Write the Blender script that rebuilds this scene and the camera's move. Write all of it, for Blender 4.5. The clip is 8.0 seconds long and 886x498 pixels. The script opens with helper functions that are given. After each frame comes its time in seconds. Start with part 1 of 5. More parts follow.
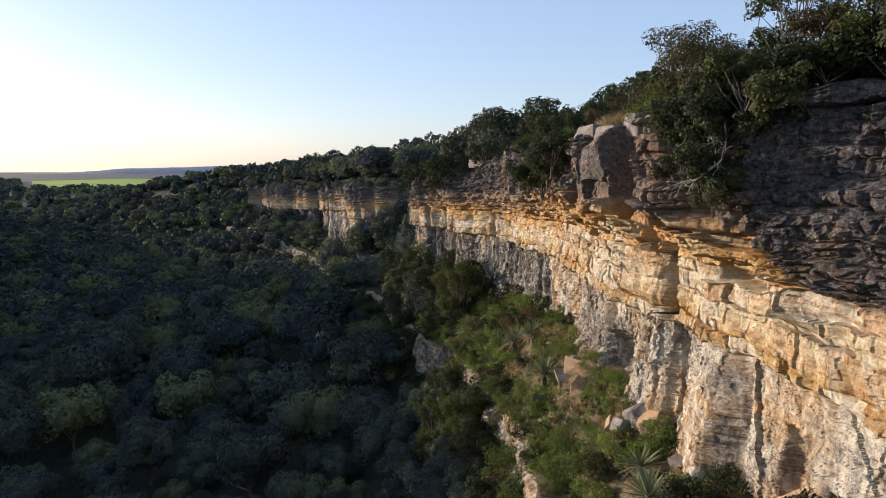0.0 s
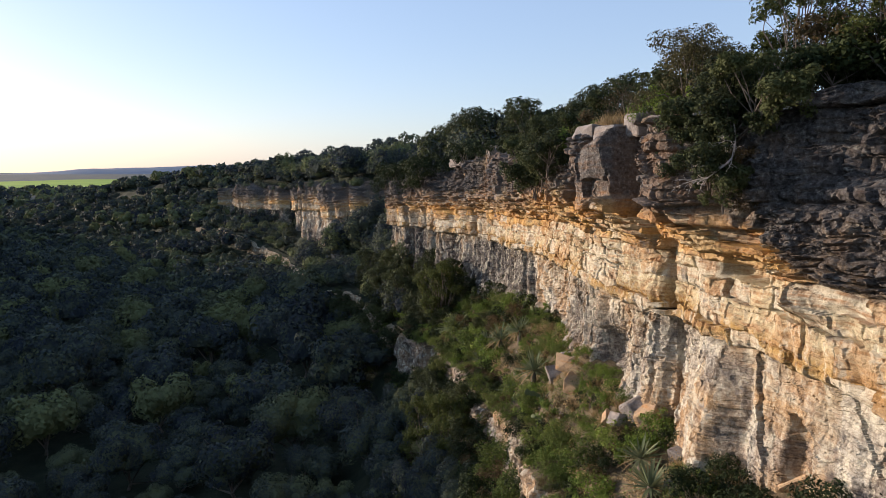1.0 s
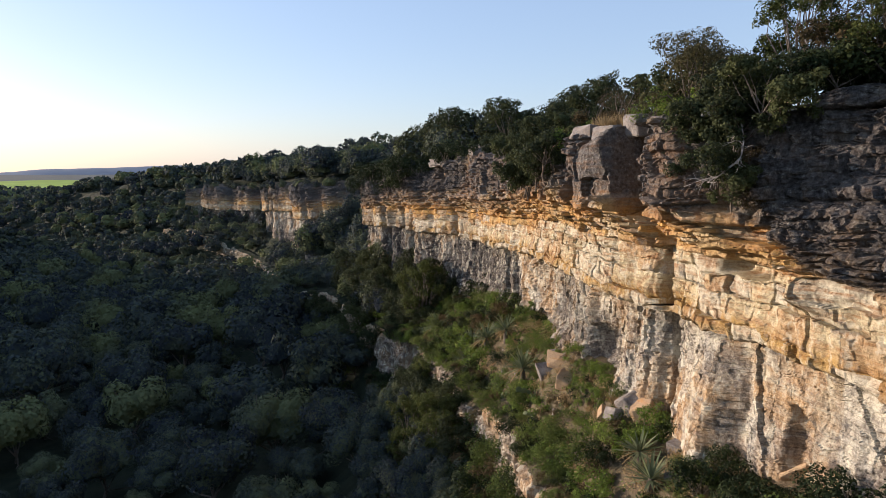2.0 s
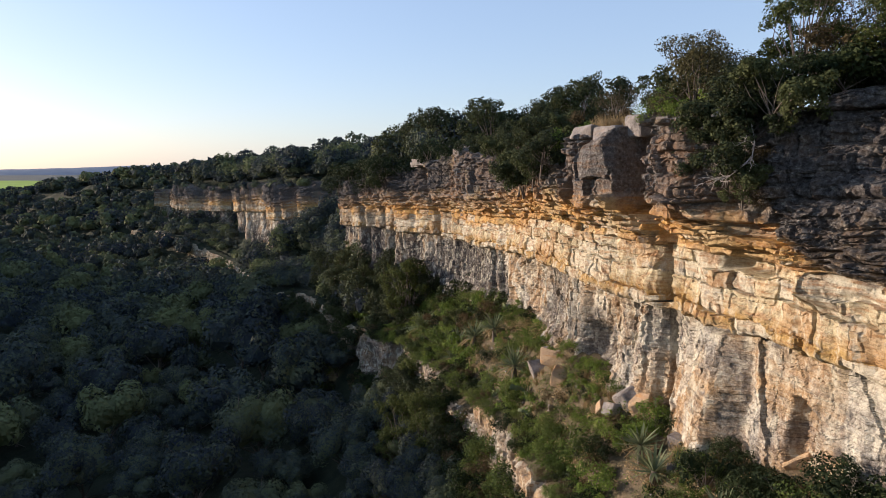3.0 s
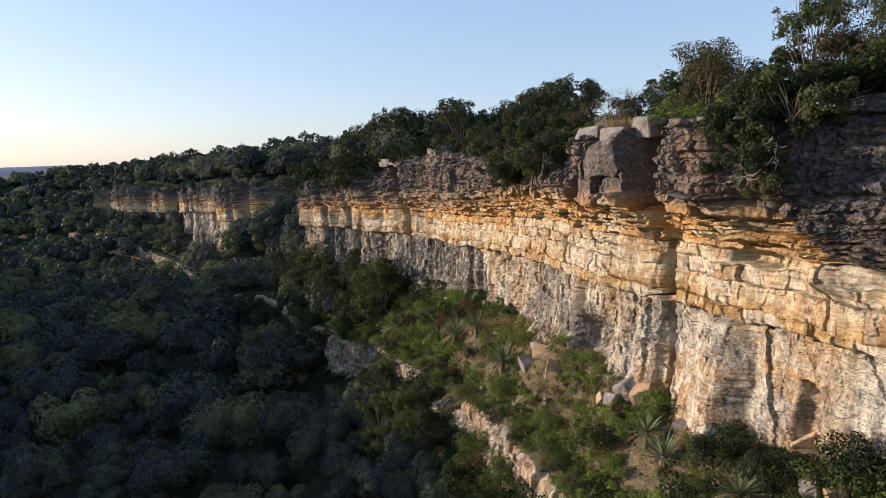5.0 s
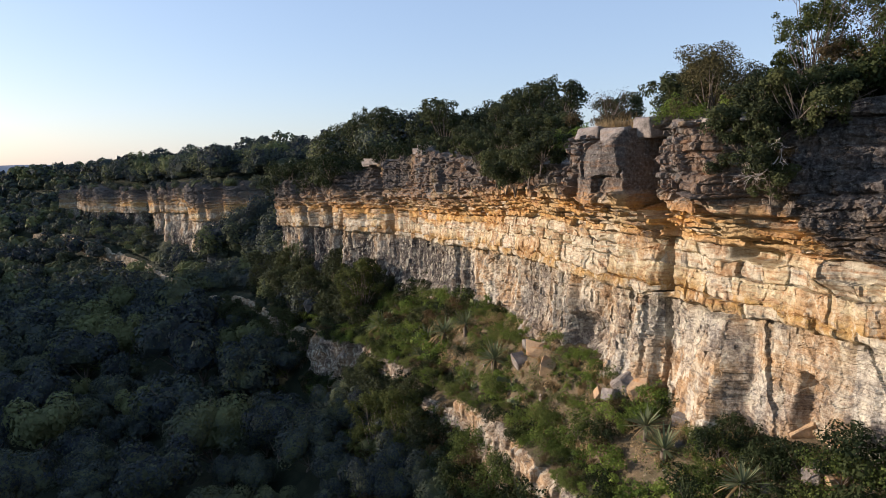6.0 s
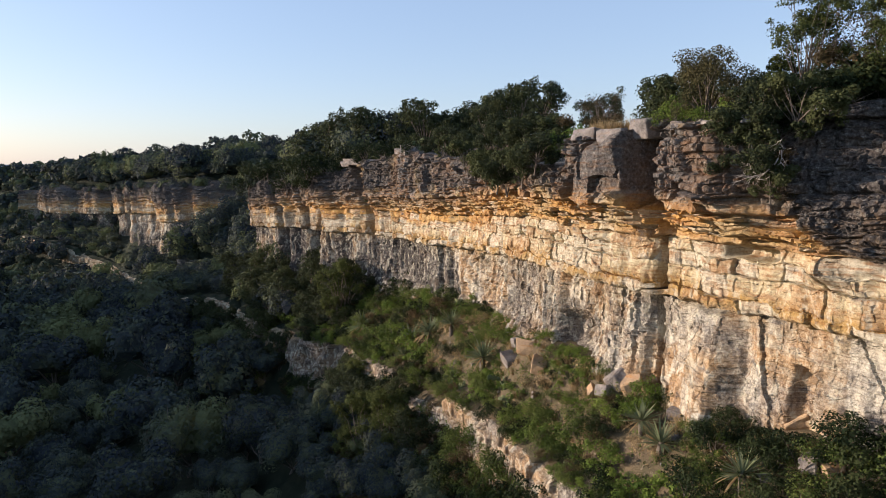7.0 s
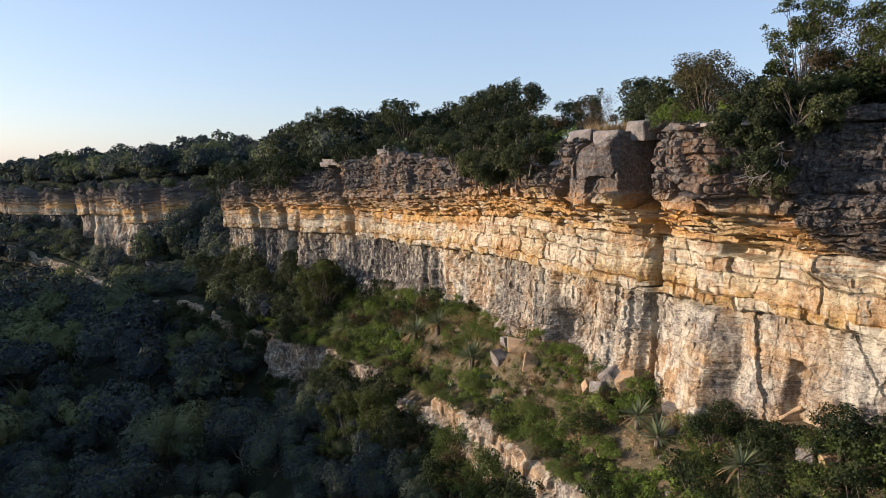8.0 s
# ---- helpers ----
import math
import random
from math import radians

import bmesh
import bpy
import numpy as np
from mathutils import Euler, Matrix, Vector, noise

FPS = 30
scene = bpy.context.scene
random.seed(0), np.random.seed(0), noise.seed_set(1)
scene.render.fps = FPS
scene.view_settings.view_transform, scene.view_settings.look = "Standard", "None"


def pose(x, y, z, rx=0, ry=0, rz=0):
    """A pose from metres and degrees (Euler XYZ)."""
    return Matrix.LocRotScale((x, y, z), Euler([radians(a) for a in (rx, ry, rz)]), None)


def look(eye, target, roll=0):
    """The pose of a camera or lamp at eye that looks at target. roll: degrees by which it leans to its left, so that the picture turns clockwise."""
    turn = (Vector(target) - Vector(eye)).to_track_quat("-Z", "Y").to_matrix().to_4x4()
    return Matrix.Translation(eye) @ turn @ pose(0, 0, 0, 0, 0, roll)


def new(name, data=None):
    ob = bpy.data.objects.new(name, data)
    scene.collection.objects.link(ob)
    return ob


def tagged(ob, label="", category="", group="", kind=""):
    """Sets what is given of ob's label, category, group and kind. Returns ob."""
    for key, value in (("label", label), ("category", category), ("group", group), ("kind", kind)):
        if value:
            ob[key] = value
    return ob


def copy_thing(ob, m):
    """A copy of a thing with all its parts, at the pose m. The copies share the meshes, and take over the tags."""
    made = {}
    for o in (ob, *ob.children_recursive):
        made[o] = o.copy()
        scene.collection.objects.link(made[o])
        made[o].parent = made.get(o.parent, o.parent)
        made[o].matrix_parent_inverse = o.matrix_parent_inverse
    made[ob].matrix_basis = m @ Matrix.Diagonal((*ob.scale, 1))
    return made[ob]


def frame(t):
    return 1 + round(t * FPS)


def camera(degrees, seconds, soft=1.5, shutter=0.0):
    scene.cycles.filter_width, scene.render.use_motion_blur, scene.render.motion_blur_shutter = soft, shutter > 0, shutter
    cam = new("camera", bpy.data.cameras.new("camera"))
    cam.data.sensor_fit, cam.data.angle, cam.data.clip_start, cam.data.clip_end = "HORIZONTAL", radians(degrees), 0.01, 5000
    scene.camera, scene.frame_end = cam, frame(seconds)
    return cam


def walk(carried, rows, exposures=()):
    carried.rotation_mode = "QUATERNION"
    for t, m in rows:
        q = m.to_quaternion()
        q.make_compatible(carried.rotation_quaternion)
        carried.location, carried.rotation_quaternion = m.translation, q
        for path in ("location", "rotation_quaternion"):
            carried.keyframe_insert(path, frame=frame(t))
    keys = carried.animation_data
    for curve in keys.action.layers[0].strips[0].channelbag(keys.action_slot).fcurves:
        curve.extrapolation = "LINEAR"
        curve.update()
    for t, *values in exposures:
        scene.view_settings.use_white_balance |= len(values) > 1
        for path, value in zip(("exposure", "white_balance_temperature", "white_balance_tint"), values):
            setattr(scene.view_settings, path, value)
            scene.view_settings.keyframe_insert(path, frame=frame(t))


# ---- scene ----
cam = camera(67.2, 8.0, soft=0.65)
METRES, EYE, TILT, LEAN, TURN = 10.0, 30.0, -6.9, 0.0, 0.0
ROWS = [
    (0.0, 0.0, 0.0, 0.0, -0.0, 0.0, 0.0),
    (0.5, -0.0555, -0.0115, -0.0024, -1.26, -0.0, 0.2),
    (1.0, -0.1132, -0.019, -0.0044, -2.63, -0.02, 0.4),
    (1.5, -0.171, -0.0248, -0.0052, -4.0, -0.03, 0.61),
    (3.0, -0.3522, -0.0316, -0.0079, -7.97, -0.09, 1.14),
    (3.5, -0.4172, -0.0329, -0.0071, -9.17, -0.1, 1.3),
    (4.0, -0.4815, -0.0334, -0.008, -10.35, -0.14, 1.44),
    (4.5, -0.5461, -0.0347, -0.0088, -11.59, -0.17, 1.58),
    (6.0, -0.7405, -0.0253, -0.0091, -15.45, -0.32, 1.99),
    (6.5, -0.8028, -0.0181, -0.0081, -16.84, -0.36, 2.11),
    (7.0, -0.8657, -0.0086, -0.0065, -18.31, -0.41, 2.26),
    (7.5, -0.9298, 0.0026, -0.0037, -19.79, -0.47, 2.42),
    (8.0, -0.9938, 0.0159, -0.0001, -21.16, -0.53, 2.58),
]
walk(cam, [(t, pose(0, 0, EYE, TILT, LEAN, TURN) @ pose(METRES * x, METRES * y, METRES * z, 90 + pitch, roll, yaw)) for t, x, y, z, yaw, pitch, roll in ROWS],
     [(0.0, 0.60, 5790, 22), (8.0, 0.60, 5790, 22)])

# ---- world, sun, exposure ----
SUN_BEARING, SUN_HEIGHT = -64.0, 10.0
world = bpy.data.worlds.new("world")
scene.world = world
world.use_nodes = True
wn = world.node_tree.nodes
sky = wn.new("ShaderNodeTexSky")
sky.sky_type = "NISHITA"
sky.sun_disc = False
sky.sun_elevation, sky.sun_rotation = radians(SUN_HEIGHT), radians(SUN_BEARING % 360)
sky.altitude, sky.air_density, sky.dust_density, sky.ozone_density = 300, 1.0, 1.0, 0.8
wn["Background"].inputs["Strength"].default_value = 0.135
# thin even haze in front of the clear sky
haze = wn.new("ShaderNodeMix")
haze.data_type = "RGBA"
haze.inputs[0].default_value = 0.42
haze.inputs[7].default_value = (2.6, 3.47, 4.25, 1)
world.node_tree.links.new(sky.outputs[0], haze.inputs[6])
world.node_tree.links.new(haze.outputs[2], wn["Background"].inputs["Color"])
sun = new("sun", bpy.data.lights.new("sun", "SUN"))
sun.data.energy, sun.data.angle, sun.data.color = 5.0, radians(0.6), (1.0, 0.80, 0.54)
b, e = radians(SUN_BEARING), radians(SUN_HEIGHT)
sun.matrix_world = look(Vector((math.sin(b) * math.cos(e), math.cos(b) * math.cos(e), math.sin(e))) * 200, (0, 0, 0))


# ---- small tools ----
def hash01(i, j, s):
    h = (i.astype(np.int64) * 374761393 + j.astype(np.int64) * 668265263 + s * 1274126177) & 0xFFFFFFFF
    h = ((h ^ (h >> 13)) * 1103515245) & 0xFFFFFFFF
    h = ((h ^ (h >> 16)) * 2246822519) & 0xFFFFFFFF
    return ((h ^ (h >> 15)) & 0xFFFFFF) / 0xFFFFFF


def vnoise(x, y, s=0):
    """Smooth noise in the plane, -1 to 1."""
    i, j = np.floor(x), np.floor(y)
    u, v = x - i, y - j
    u, v = u * u * (3 - 2 * u), v * v * (3 - 2 * v)
    a, b2 = hash01(i, j, s), hash01(i + 1, j, s)
    c, d = hash01(i, j + 1, s), hash01(i + 1, j + 1, s)
    return 2 * ((a * (1 - u) + b2 * u) * (1 - v) + (c * (1 - u) + d * u) * v) - 1


def fbm(x, y, octaves=4, s=0):
    total, amp = np.zeros(np.broadcast(x, y).shape), 1.0
    for k in range(octaves):
        total = total + amp * vnoise(x * 2 ** k + 13.7 * k, y * 2 ** k - 7.3 * k, s + k)
        amp *= 0.5
    return total


def cells(x, y, s=0):
    """Broken-stone cells: distance to the nearest joint and each cell's random value."""
    i, j = np.floor(x), np.floor(y)
    f1 = np.full(x.shape, 9.0)
    f2, value = f1.copy(), np.zeros(x.shape)
    for a in (-1, 0, 1):
        for c in (-1, 0, 1):
            px, py = i + a + hash01(i + a, j + c, s), j + c + hash01(i + a, j + c, s + 5)
            d = np.hypot(px - x, py - y)
            nearer = d < f1
            f2 = np.where(nearer, f1, np.minimum(f2, d))
            value = np.where(nearer, hash01(i + a, j + c, s + 9), value)
            f1 = np.minimum(f1, d)
    return f2 - f1, value


def line(*pairs):
    """A smooth line through (place, value) pairs."""
    xs, ys = np.array(pairs, float).T
    grid = np.linspace(xs[0], xs[-1], 1500)
    vals = np.interp(grid, xs, ys)

    def at(q):
        return np.interp(q, grid, vals)
    return at


def step(a, b2, x):
    t = np.clip((x - a) / (b2 - a), 0, 1)
    return t * t * (3 - 2 * t)


def np_mesh(name, verts, quads, mat, smooth=False, floats=None):
    """A mesh from arrays of corners and of faces with the same number of corners."""
    verts, quads = np.asarray(verts, np.float32), np.asarray(quads, np.int32)
    n = quads.shape[1]
    me = bpy.data.meshes.new(name)
    me.vertices.add(len(verts))
    me.vertices.foreach_set("co", verts.ravel())
    me.loops.add(quads.size)
    me.loops.foreach_set("vertex_index", quads.ravel())
    me.polygons.add(len(quads))
    me.polygons.foreach_set("loop_start", np.arange(0, quads.size, n, dtype=np.int32))
    me.polygons.foreach_set("use_smooth", np.full(len(quads), smooth))
    me.update(calc_edges=True)
    for key, vals in (floats or {}).items():
        me.attributes.new(key, "FLOAT", "POINT").data.foreach_set("value", np.asarray(vals, np.float32).ravel())
    me.materials.append(mat)
    return me


def grid_faces(rows, cols):
    k = np.arange(rows * cols).reshape(rows, cols)
    return np.stack([k[:-1, :-1], k[:-1, 1:], k[1:, 1:], k[1:, :-1]], -1).reshape(-1, 4)


def child(name, me, parent, label=""):
    ob = new(name, me)
    ob.parent = parent
    if label:
        tagged(ob, label)
    return ob


def part(name, bm, material, parent, label=""):
    me = bpy.data.meshes.new(name)
    bm.to_mesh(me)
    bm.free()
    me.materials.append(material)
    return child(name, me, parent, label)


# ---- materials ----
class Nodes:
    def __init__(self, name):
        self.mat = bpy.data.materials.new(name)
        self.mat.use_nodes = True
        self.tree = self.mat.node_tree
        self.bsdf = self.tree.nodes["Principled BSDF"]
        self.out = self.tree.nodes["Material Output"]

    def put(self, socket, value):
        if isinstance(value, bpy.types.NodeSocket):
            self.tree.links.new(value, socket)
        elif isinstance(value, tuple) and len(value) == 3 and socket.type == "RGBA":
            socket.default_value = (*value, 1)
        else:
            socket.default_value = value

    def node(self, kind, out=0, **ins):
        n = self.tree.nodes.new(kind)
        for key, value in ins.items():
            self.put(n.inputs[key.replace("_", " ")], value)
        return n.outputs[out]

    def place(self):
        return self.tree.nodes.new("ShaderNodeNewGeometry").outputs["Position"]

    def local(self):
        return self.tree.nodes.new("ShaderNodeTexCoord").outputs["Object"]

    def stretch(self, vec, scale):
        n = self.tree.nodes.new("ShaderNodeMapping")
        self.put(n.inputs["Vector"], vec)
        n.inputs["Scale"].default_value = scale
        return n.outputs[0]

    def noise(self, vec, scale, detail=4, rough=0.6, warp=0.0):
        return self.node("ShaderNodeTexNoise", Vector=vec, Scale=scale, Detail=detail, Roughness=rough, Distortion=warp)

    def attr(self, name):
        n = self.tree.nodes.new("ShaderNodeAttribute")
        n.attribute_name = name
        return n.outputs["Fac"]

    def math(self, op, a, c=0.0, clamp=False):
        n = self.tree.nodes.new("ShaderNodeMath")
        n.operation, n.use_clamp = op, clamp
        self.put(n.inputs[0], a)
        self.put(n.inputs[1], c)
        return n.outputs[0]

    def ramp(self, fac, *stops, hard=False):
        n = self.tree.nodes.new("ShaderNodeValToRGB")
        el = n.color_ramp.elements
        while len(el) < len(stops):
            el.new(0.5)
        for x, (p, col) in zip(el, stops):
            x.position, x.color = p, ((col,) * 3 if isinstance(col, (int, float)) else col) + (1,)
        self.put(n.inputs[0], fac)
        return n.outputs[0]

    def mix(self, fac, a, c, kind="MIX"):
        n = self.tree.nodes.new("ShaderNodeMix")
        n.data_type, n.blend_type = "RGBA", kind
        self.put(n.inputs[0], fac)
        self.put(n.inputs[6], a)
        self.put(n.inputs[7], c)
        return n.outputs[2]

    def bump(self, height, strength, distance=0.05):
        return self.node("ShaderNodeBump", Height=height, Strength=strength, Distance=distance)

    def finish(self, colour, rough=0.9, normal=None):
        self.put(self.bsdf.inputs["Base Color"], colour)
        self.put(self.bsdf.inputs["Roughness"], rough)
        self.bsdf.inputs["Specular IOR Level"].default_value = 0.2
        if normal is not None:
            self.put(self.bsdf.inputs["Normal"], normal)
        return self.mat


def cliff_material():
    m = Nodes("layered_limestone")
    p = m.place()
    big, mid, fine = m.noise(p, 0.35, 5), m.noise(p, 1.7, 6, 0.65), m.noise(p, 9.0, 6, 0.7)
    grain = m.noise(p, 30.0, 5, 0.75)
    flat = m.noise(m.stretch(p, (1.2, 1.2, 9.0)), 1.0, 5, 0.6)
    lam = m.noise(m.stretch(p, (0.9, 0.9, 26.0)), 1.0, 4, 0.65, 0.4)
    warm = m.noise(m.stretch(p, (0.45, 0.45, 0.14)), 1.0, 4, 0.6)
    streak = m.noise(m.stretch(p, (2.4, 2.4, 0.28)), 1.0, 5, 0.6, 0.6)
    patch = m.noise(m.stretch(p, (1.0, 1.0, 1.6)), 1.1, 5, 0.6, 0.8)
    # height in the rock column, 0 at 20 m and 1 at 32 m, with wavy borders
    lev = m.math("ADD", m.attr("level"), m.math("MULTIPLY", m.math("SUBTRACT", mid, 0.5), 0.8))
    h = m.math("DIVIDE", m.math("SUBTRACT", lev, 20.0), 12.0, True)
    col = m.ramp(h, (0.0, (0.50, 0.34, 0.20)), (0.2, (0.60, 0.46, 0.30)), (0.38, (0.62, 0.49, 0.32)), (0.43, (0.58, 0.40, 0.18)),
                 (0.46, (0.58, 0.35, 0.11)), (0.50, (0.74, 0.59, 0.35)), (0.60, (0.75, 0.62, 0.39)), (0.635, (0.80, 0.48, 0.16)),
                 (0.70, (0.76, 0.41, 0.11)), (0.75, (0.34, 0.26, 0.19)), (0.80, (0.26, 0.235, 0.21)), (1.0, (0.31, 0.29, 0.265)))
    low = m.ramp(h, (0.38, 1.0), (0.44, 0.0))
    tone, below_cap = m.attr("tone"), m.ramp(h, (0.72, 1.0), (0.76, 0.0))
    col = m.mix(m.math("MULTIPLY", m.ramp(tone, (0.60, 0.0), (0.64, 0.55), (0.95, 0.85)), below_cap), col, (0.80, 0.70, 0.52))
    col = m.mix(m.math("MULTIPLY", m.ramp(tone, (0.05, 0.5), (0.20, 0.35), (0.23, 0.0)), below_cap), col, (0.52, 0.27, 0.11))
    col = m.mix(m.math("MULTIPLY", m.ramp(tone, (0.40, 0.0), (0.75, 0.8)), m.ramp(h, (0.74, 0.0), (0.78, 1.0))), col, (0.44, 0.39, 0.33))
    col = m.mix(m.math("MULTIPLY", m.ramp(warm, (0.50, 0.0), (0.58, 0.8)), m.ramp(h, (0.74, 0.0), (0.78, 1.0))), col, (0.46, 0.27, 0.14))
    rust = m.math("MULTIPLY", m.ramp(flat, (0.46, 0.0), (0.66, 0.85)), m.ramp(h, (0.40, 0.45), (0.62, 1.0)))
    col = m.mix(rust, col, (0.42, 0.19, 0.06))
    col = m.mix(m.ramp(patch, (0.55, 0.0), (0.66, 0.65)), col, (0.46, 0.24, 0.11))
    ledge_grey = m.math("MULTIPLY", m.ramp(lam, (0.52, 0.0), (0.62, 0.6)), m.math("MULTIPLY", m.ramp(h, (0.62, 0.0), (0.66, 1.0)), m.ramp(mid, (0.42, 0.0), (0.58, 1.0))))
    col = m.mix(ledge_grey, col, (0.30, 0.25, 0.20))
    col = m.mix(m.math("MULTIPLY", m.ramp(big, (0.36, 0.7), (0.48, 0.0)), m.ramp(h, (0.60, 0.0), (0.66, 1.0))), col, (0.62, 0.45, 0.22))
    strata = m.noise(m.stretch(p, (0.3, 0.3, 3.6)), 1.0, 5, 0.65)
    col = m.mix(m.math("MULTIPLY", m.ramp(strata, (0.50, 0.0), (0.58, 0.75)), low), col, (0.56, 0.36, 0.18))
    col = m.mix(m.math("MULTIPLY", m.ramp(strata, (0.36, 0.8), (0.44, 0.0)), low), col, (0.74, 0.63, 0.45))
    col = m.mix(m.math("MULTIPLY", m.ramp(big, (0.38, 0.75), (0.47, 0.0)), low), col, (0.60, 0.36, 0.17))
    col = m.mix(m.math("MULTIPLY", m.ramp(tone, (0.55, 0.0), (0.62, 0.6)), low), col, (0.86, 0.78, 0.62))
    grey = m.math("MULTIPLY", m.ramp(big, (0.46, 0.0), (0.60, 0.75)), low)
    col = m.mix(grey, col, m.mix(m.ramp(fine, (0.4, 0.0), (0.6, 1.0)), (0.22, 0.20, 0.18), (0.52, 0.46, 0.38)))
    col = m.mix(m.math("MULTIPLY", m.ramp(patch, (0.33, 0.8), (0.44, 0.0)), m.ramp(mid, (0.4, 0.0), (0.55, 1.0))), col, (0.24, 0.215, 0.20))
    col = m.mix(m.math("MULTIPLY", m.ramp(streak, (0.56, 0.0), (0.68, 0.8)), m.math("MULTIPLY", m.ramp(mid, (0.4, 0.0), (0.6, 1.0)), m.ramp(h, (0.40, 1.0), (0.47, 0.25)))), col, (0.14, 0.125, 0.115))
    col = m.mix(m.ramp(streak, (0.24, 0.55), (0.36, 0.0)), col, (0.60, 0.36, 0.14))
    col = m.mix(m.math("MULTIPLY", m.attr("varnish_shade"), m.ramp(mid, (0.22, 0.65), (0.55, 1.0))), col, m.mix(m.ramp(fine, (0.4, 0.0), (0.62, 1.0)), (0.070, 0.059, 0.054), (0.19, 0.165, 0.145)))
    col = m.mix(m.math("MULTIPLY", m.ramp(lam, (0.32, 0.65), (0.46, 0.0)), m.ramp(h, (0.36, 1.0), (0.44, 0.3))), col, (0.36, 0.27, 0.20), "MULTIPLY")
    col = m.mix(m.ramp(fine, (0.30, 0.6), (0.48, 0.0)), col, (0.30, 0.24, 0.20), "MULTIPLY")
    col = m.mix(m.ramp(grain, (0.36, 0.45), (0.46, 0.0)), col, (0.36, 0.30, 0.26), "MULTIPLY")
    col = m.mix(m.ramp(fine, (0.57, 0.0), (0.68, 0.3)), col, (0.78, 0.70, 0.55))
    weather = m.noise(m.stretch(p, (1.6, 1.6, 0.9)), 1.6, 6, 0.72, 0.3)
    col = m.mix(m.math("MULTIPLY", m.ramp(weather, (0.50, 0.0), (0.58, 0.6)), m.ramp(h, (0.36, 1.0), (0.46, 0.35), (0.70, 0.5))), col, (0.44, 0.41, 0.41), "MULTIPLY")
    col = m.mix(m.math("MULTIPLY", m.ramp(weather, (0.40, 0.5), (0.47, 0.0)), m.ramp(h, (0.58, 1.0), (0.64, 0.15), (0.72, 0.15), (0.75, 0.0))), col, (0.84, 0.74, 0.55))
    edge = m.tree.nodes.new("ShaderNodeTexVoronoi")
    edge.feature = "DISTANCE_TO_EDGE"
    m.put(edge.inputs["Vector"], m.stretch(p, (1.0, 1.0, 2.1)))
    edge.inputs["Scale"].default_value = 1.9
    lines = m.math("MULTIPLY", m.ramp(edge.outputs["Distance"], (0.0, 0.85), (0.028, 0.0)), m.ramp(mid, (0.5, 0.0), (0.62, 0.5)))
    col = m.mix(lines, col, (0.16, 0.11, 0.075), "MULTIPLY")
    hgt = m.math("ADD", m.math("MULTIPLY", fine, 0.6), m.math("ADD", m.math("MULTIPLY", lam, 0.14), m.math("ADD", m.math("MULTIPLY", flat, 0.4), m.math("MULTIPLY", grain, 0.25))))
    col = m.mix(1.0, col, (0.73, 0.785, 0.83), "MULTIPLY")
    return m.finish(col, 0.92, m.bump(hgt, 1.0, 0.09))


def stone_material(name, light, dark, rust):
    m = Nodes(name)
    p = m.place()
    mid, fine = m.noise(p, 2.2, 6, 0.65), m.noise(p, 14.0, 6, 0.7)
    col = m.mix(m.ramp(mid, (0.35, 0.0), (0.65, 1.0)), light, dark)
    col = m.mix(m.ramp(m.noise(m.stretch(p, (1, 1, 6)), 1.3, 4), (0.52, 0.0), (0.7, 0.6)), col, rust)
    col = m.mix(m.ramp(fine, (0.3, 0.5), (0.55, 0.0)), col, (0.3, 0.27, 0.24), "MULTIPLY")
    return m.finish(col, 0.92, m.bump(m.math("ADD", fine, mid), 0.8, 0.06))


def ground_material():
    m = Nodes("dry_scrub_ground")
    p = m.place()
    big, mid, fine = m.noise(p, 0.05, 5), m.noise(p, 0.9, 6), m.noise(p, 7.0, 6, 0.7)
    small = m.noise(p, 22.0, 5, 0.75)
    col = m.mix(m.ramp(mid, (0.38, 0.0), (0.60, 1.0)), (0.165, 0.122, 0.075), (0.080, 0.070, 0.038))
    col = m.mix(m.ramp(small, (0.40, 0.8), (0.55, 0.0)), col, (0.07, 0.06, 0.035))
    col = m.mix(m.ramp(fine, (0.58, 0.0), (0.68, 0.8)), col, (0.30, 0.25, 0.18))
    sep = m.tree.nodes.new("ShaderNodeSeparateXYZ")
    m.put(sep.inputs[0], p)
    # leaf litter under the valley and far woods, understory shade put into its colour
    shaded_litter = m.math("MAXIMUM", m.ramp(m.math("DIVIDE", sep.outputs[2], 20.0, True), (0.60, 1.0), (0.76, 0.0)), m.ramp(m.math("DIVIDE", sep.outputs[1], 100.0, True), (0.42, 0.0), (0.58, 1.0)))
    col = m.mix(shaded_litter, col, m.mix(m.ramp(mid, (0.4, 0.0), (0.6, 1.0)), (0.014, 0.021, 0.012), (0.026, 0.033, 0.018)))
    # fields and thickets of the far plain, distance haze put in as blue-grey
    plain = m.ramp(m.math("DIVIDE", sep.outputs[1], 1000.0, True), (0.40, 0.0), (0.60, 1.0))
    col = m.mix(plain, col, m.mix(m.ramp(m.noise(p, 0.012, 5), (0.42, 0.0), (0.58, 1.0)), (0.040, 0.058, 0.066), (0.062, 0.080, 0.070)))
    return m.finish(col, 0.95, m.bump(m.math("ADD", fine, mid), 0.8, 0.1))


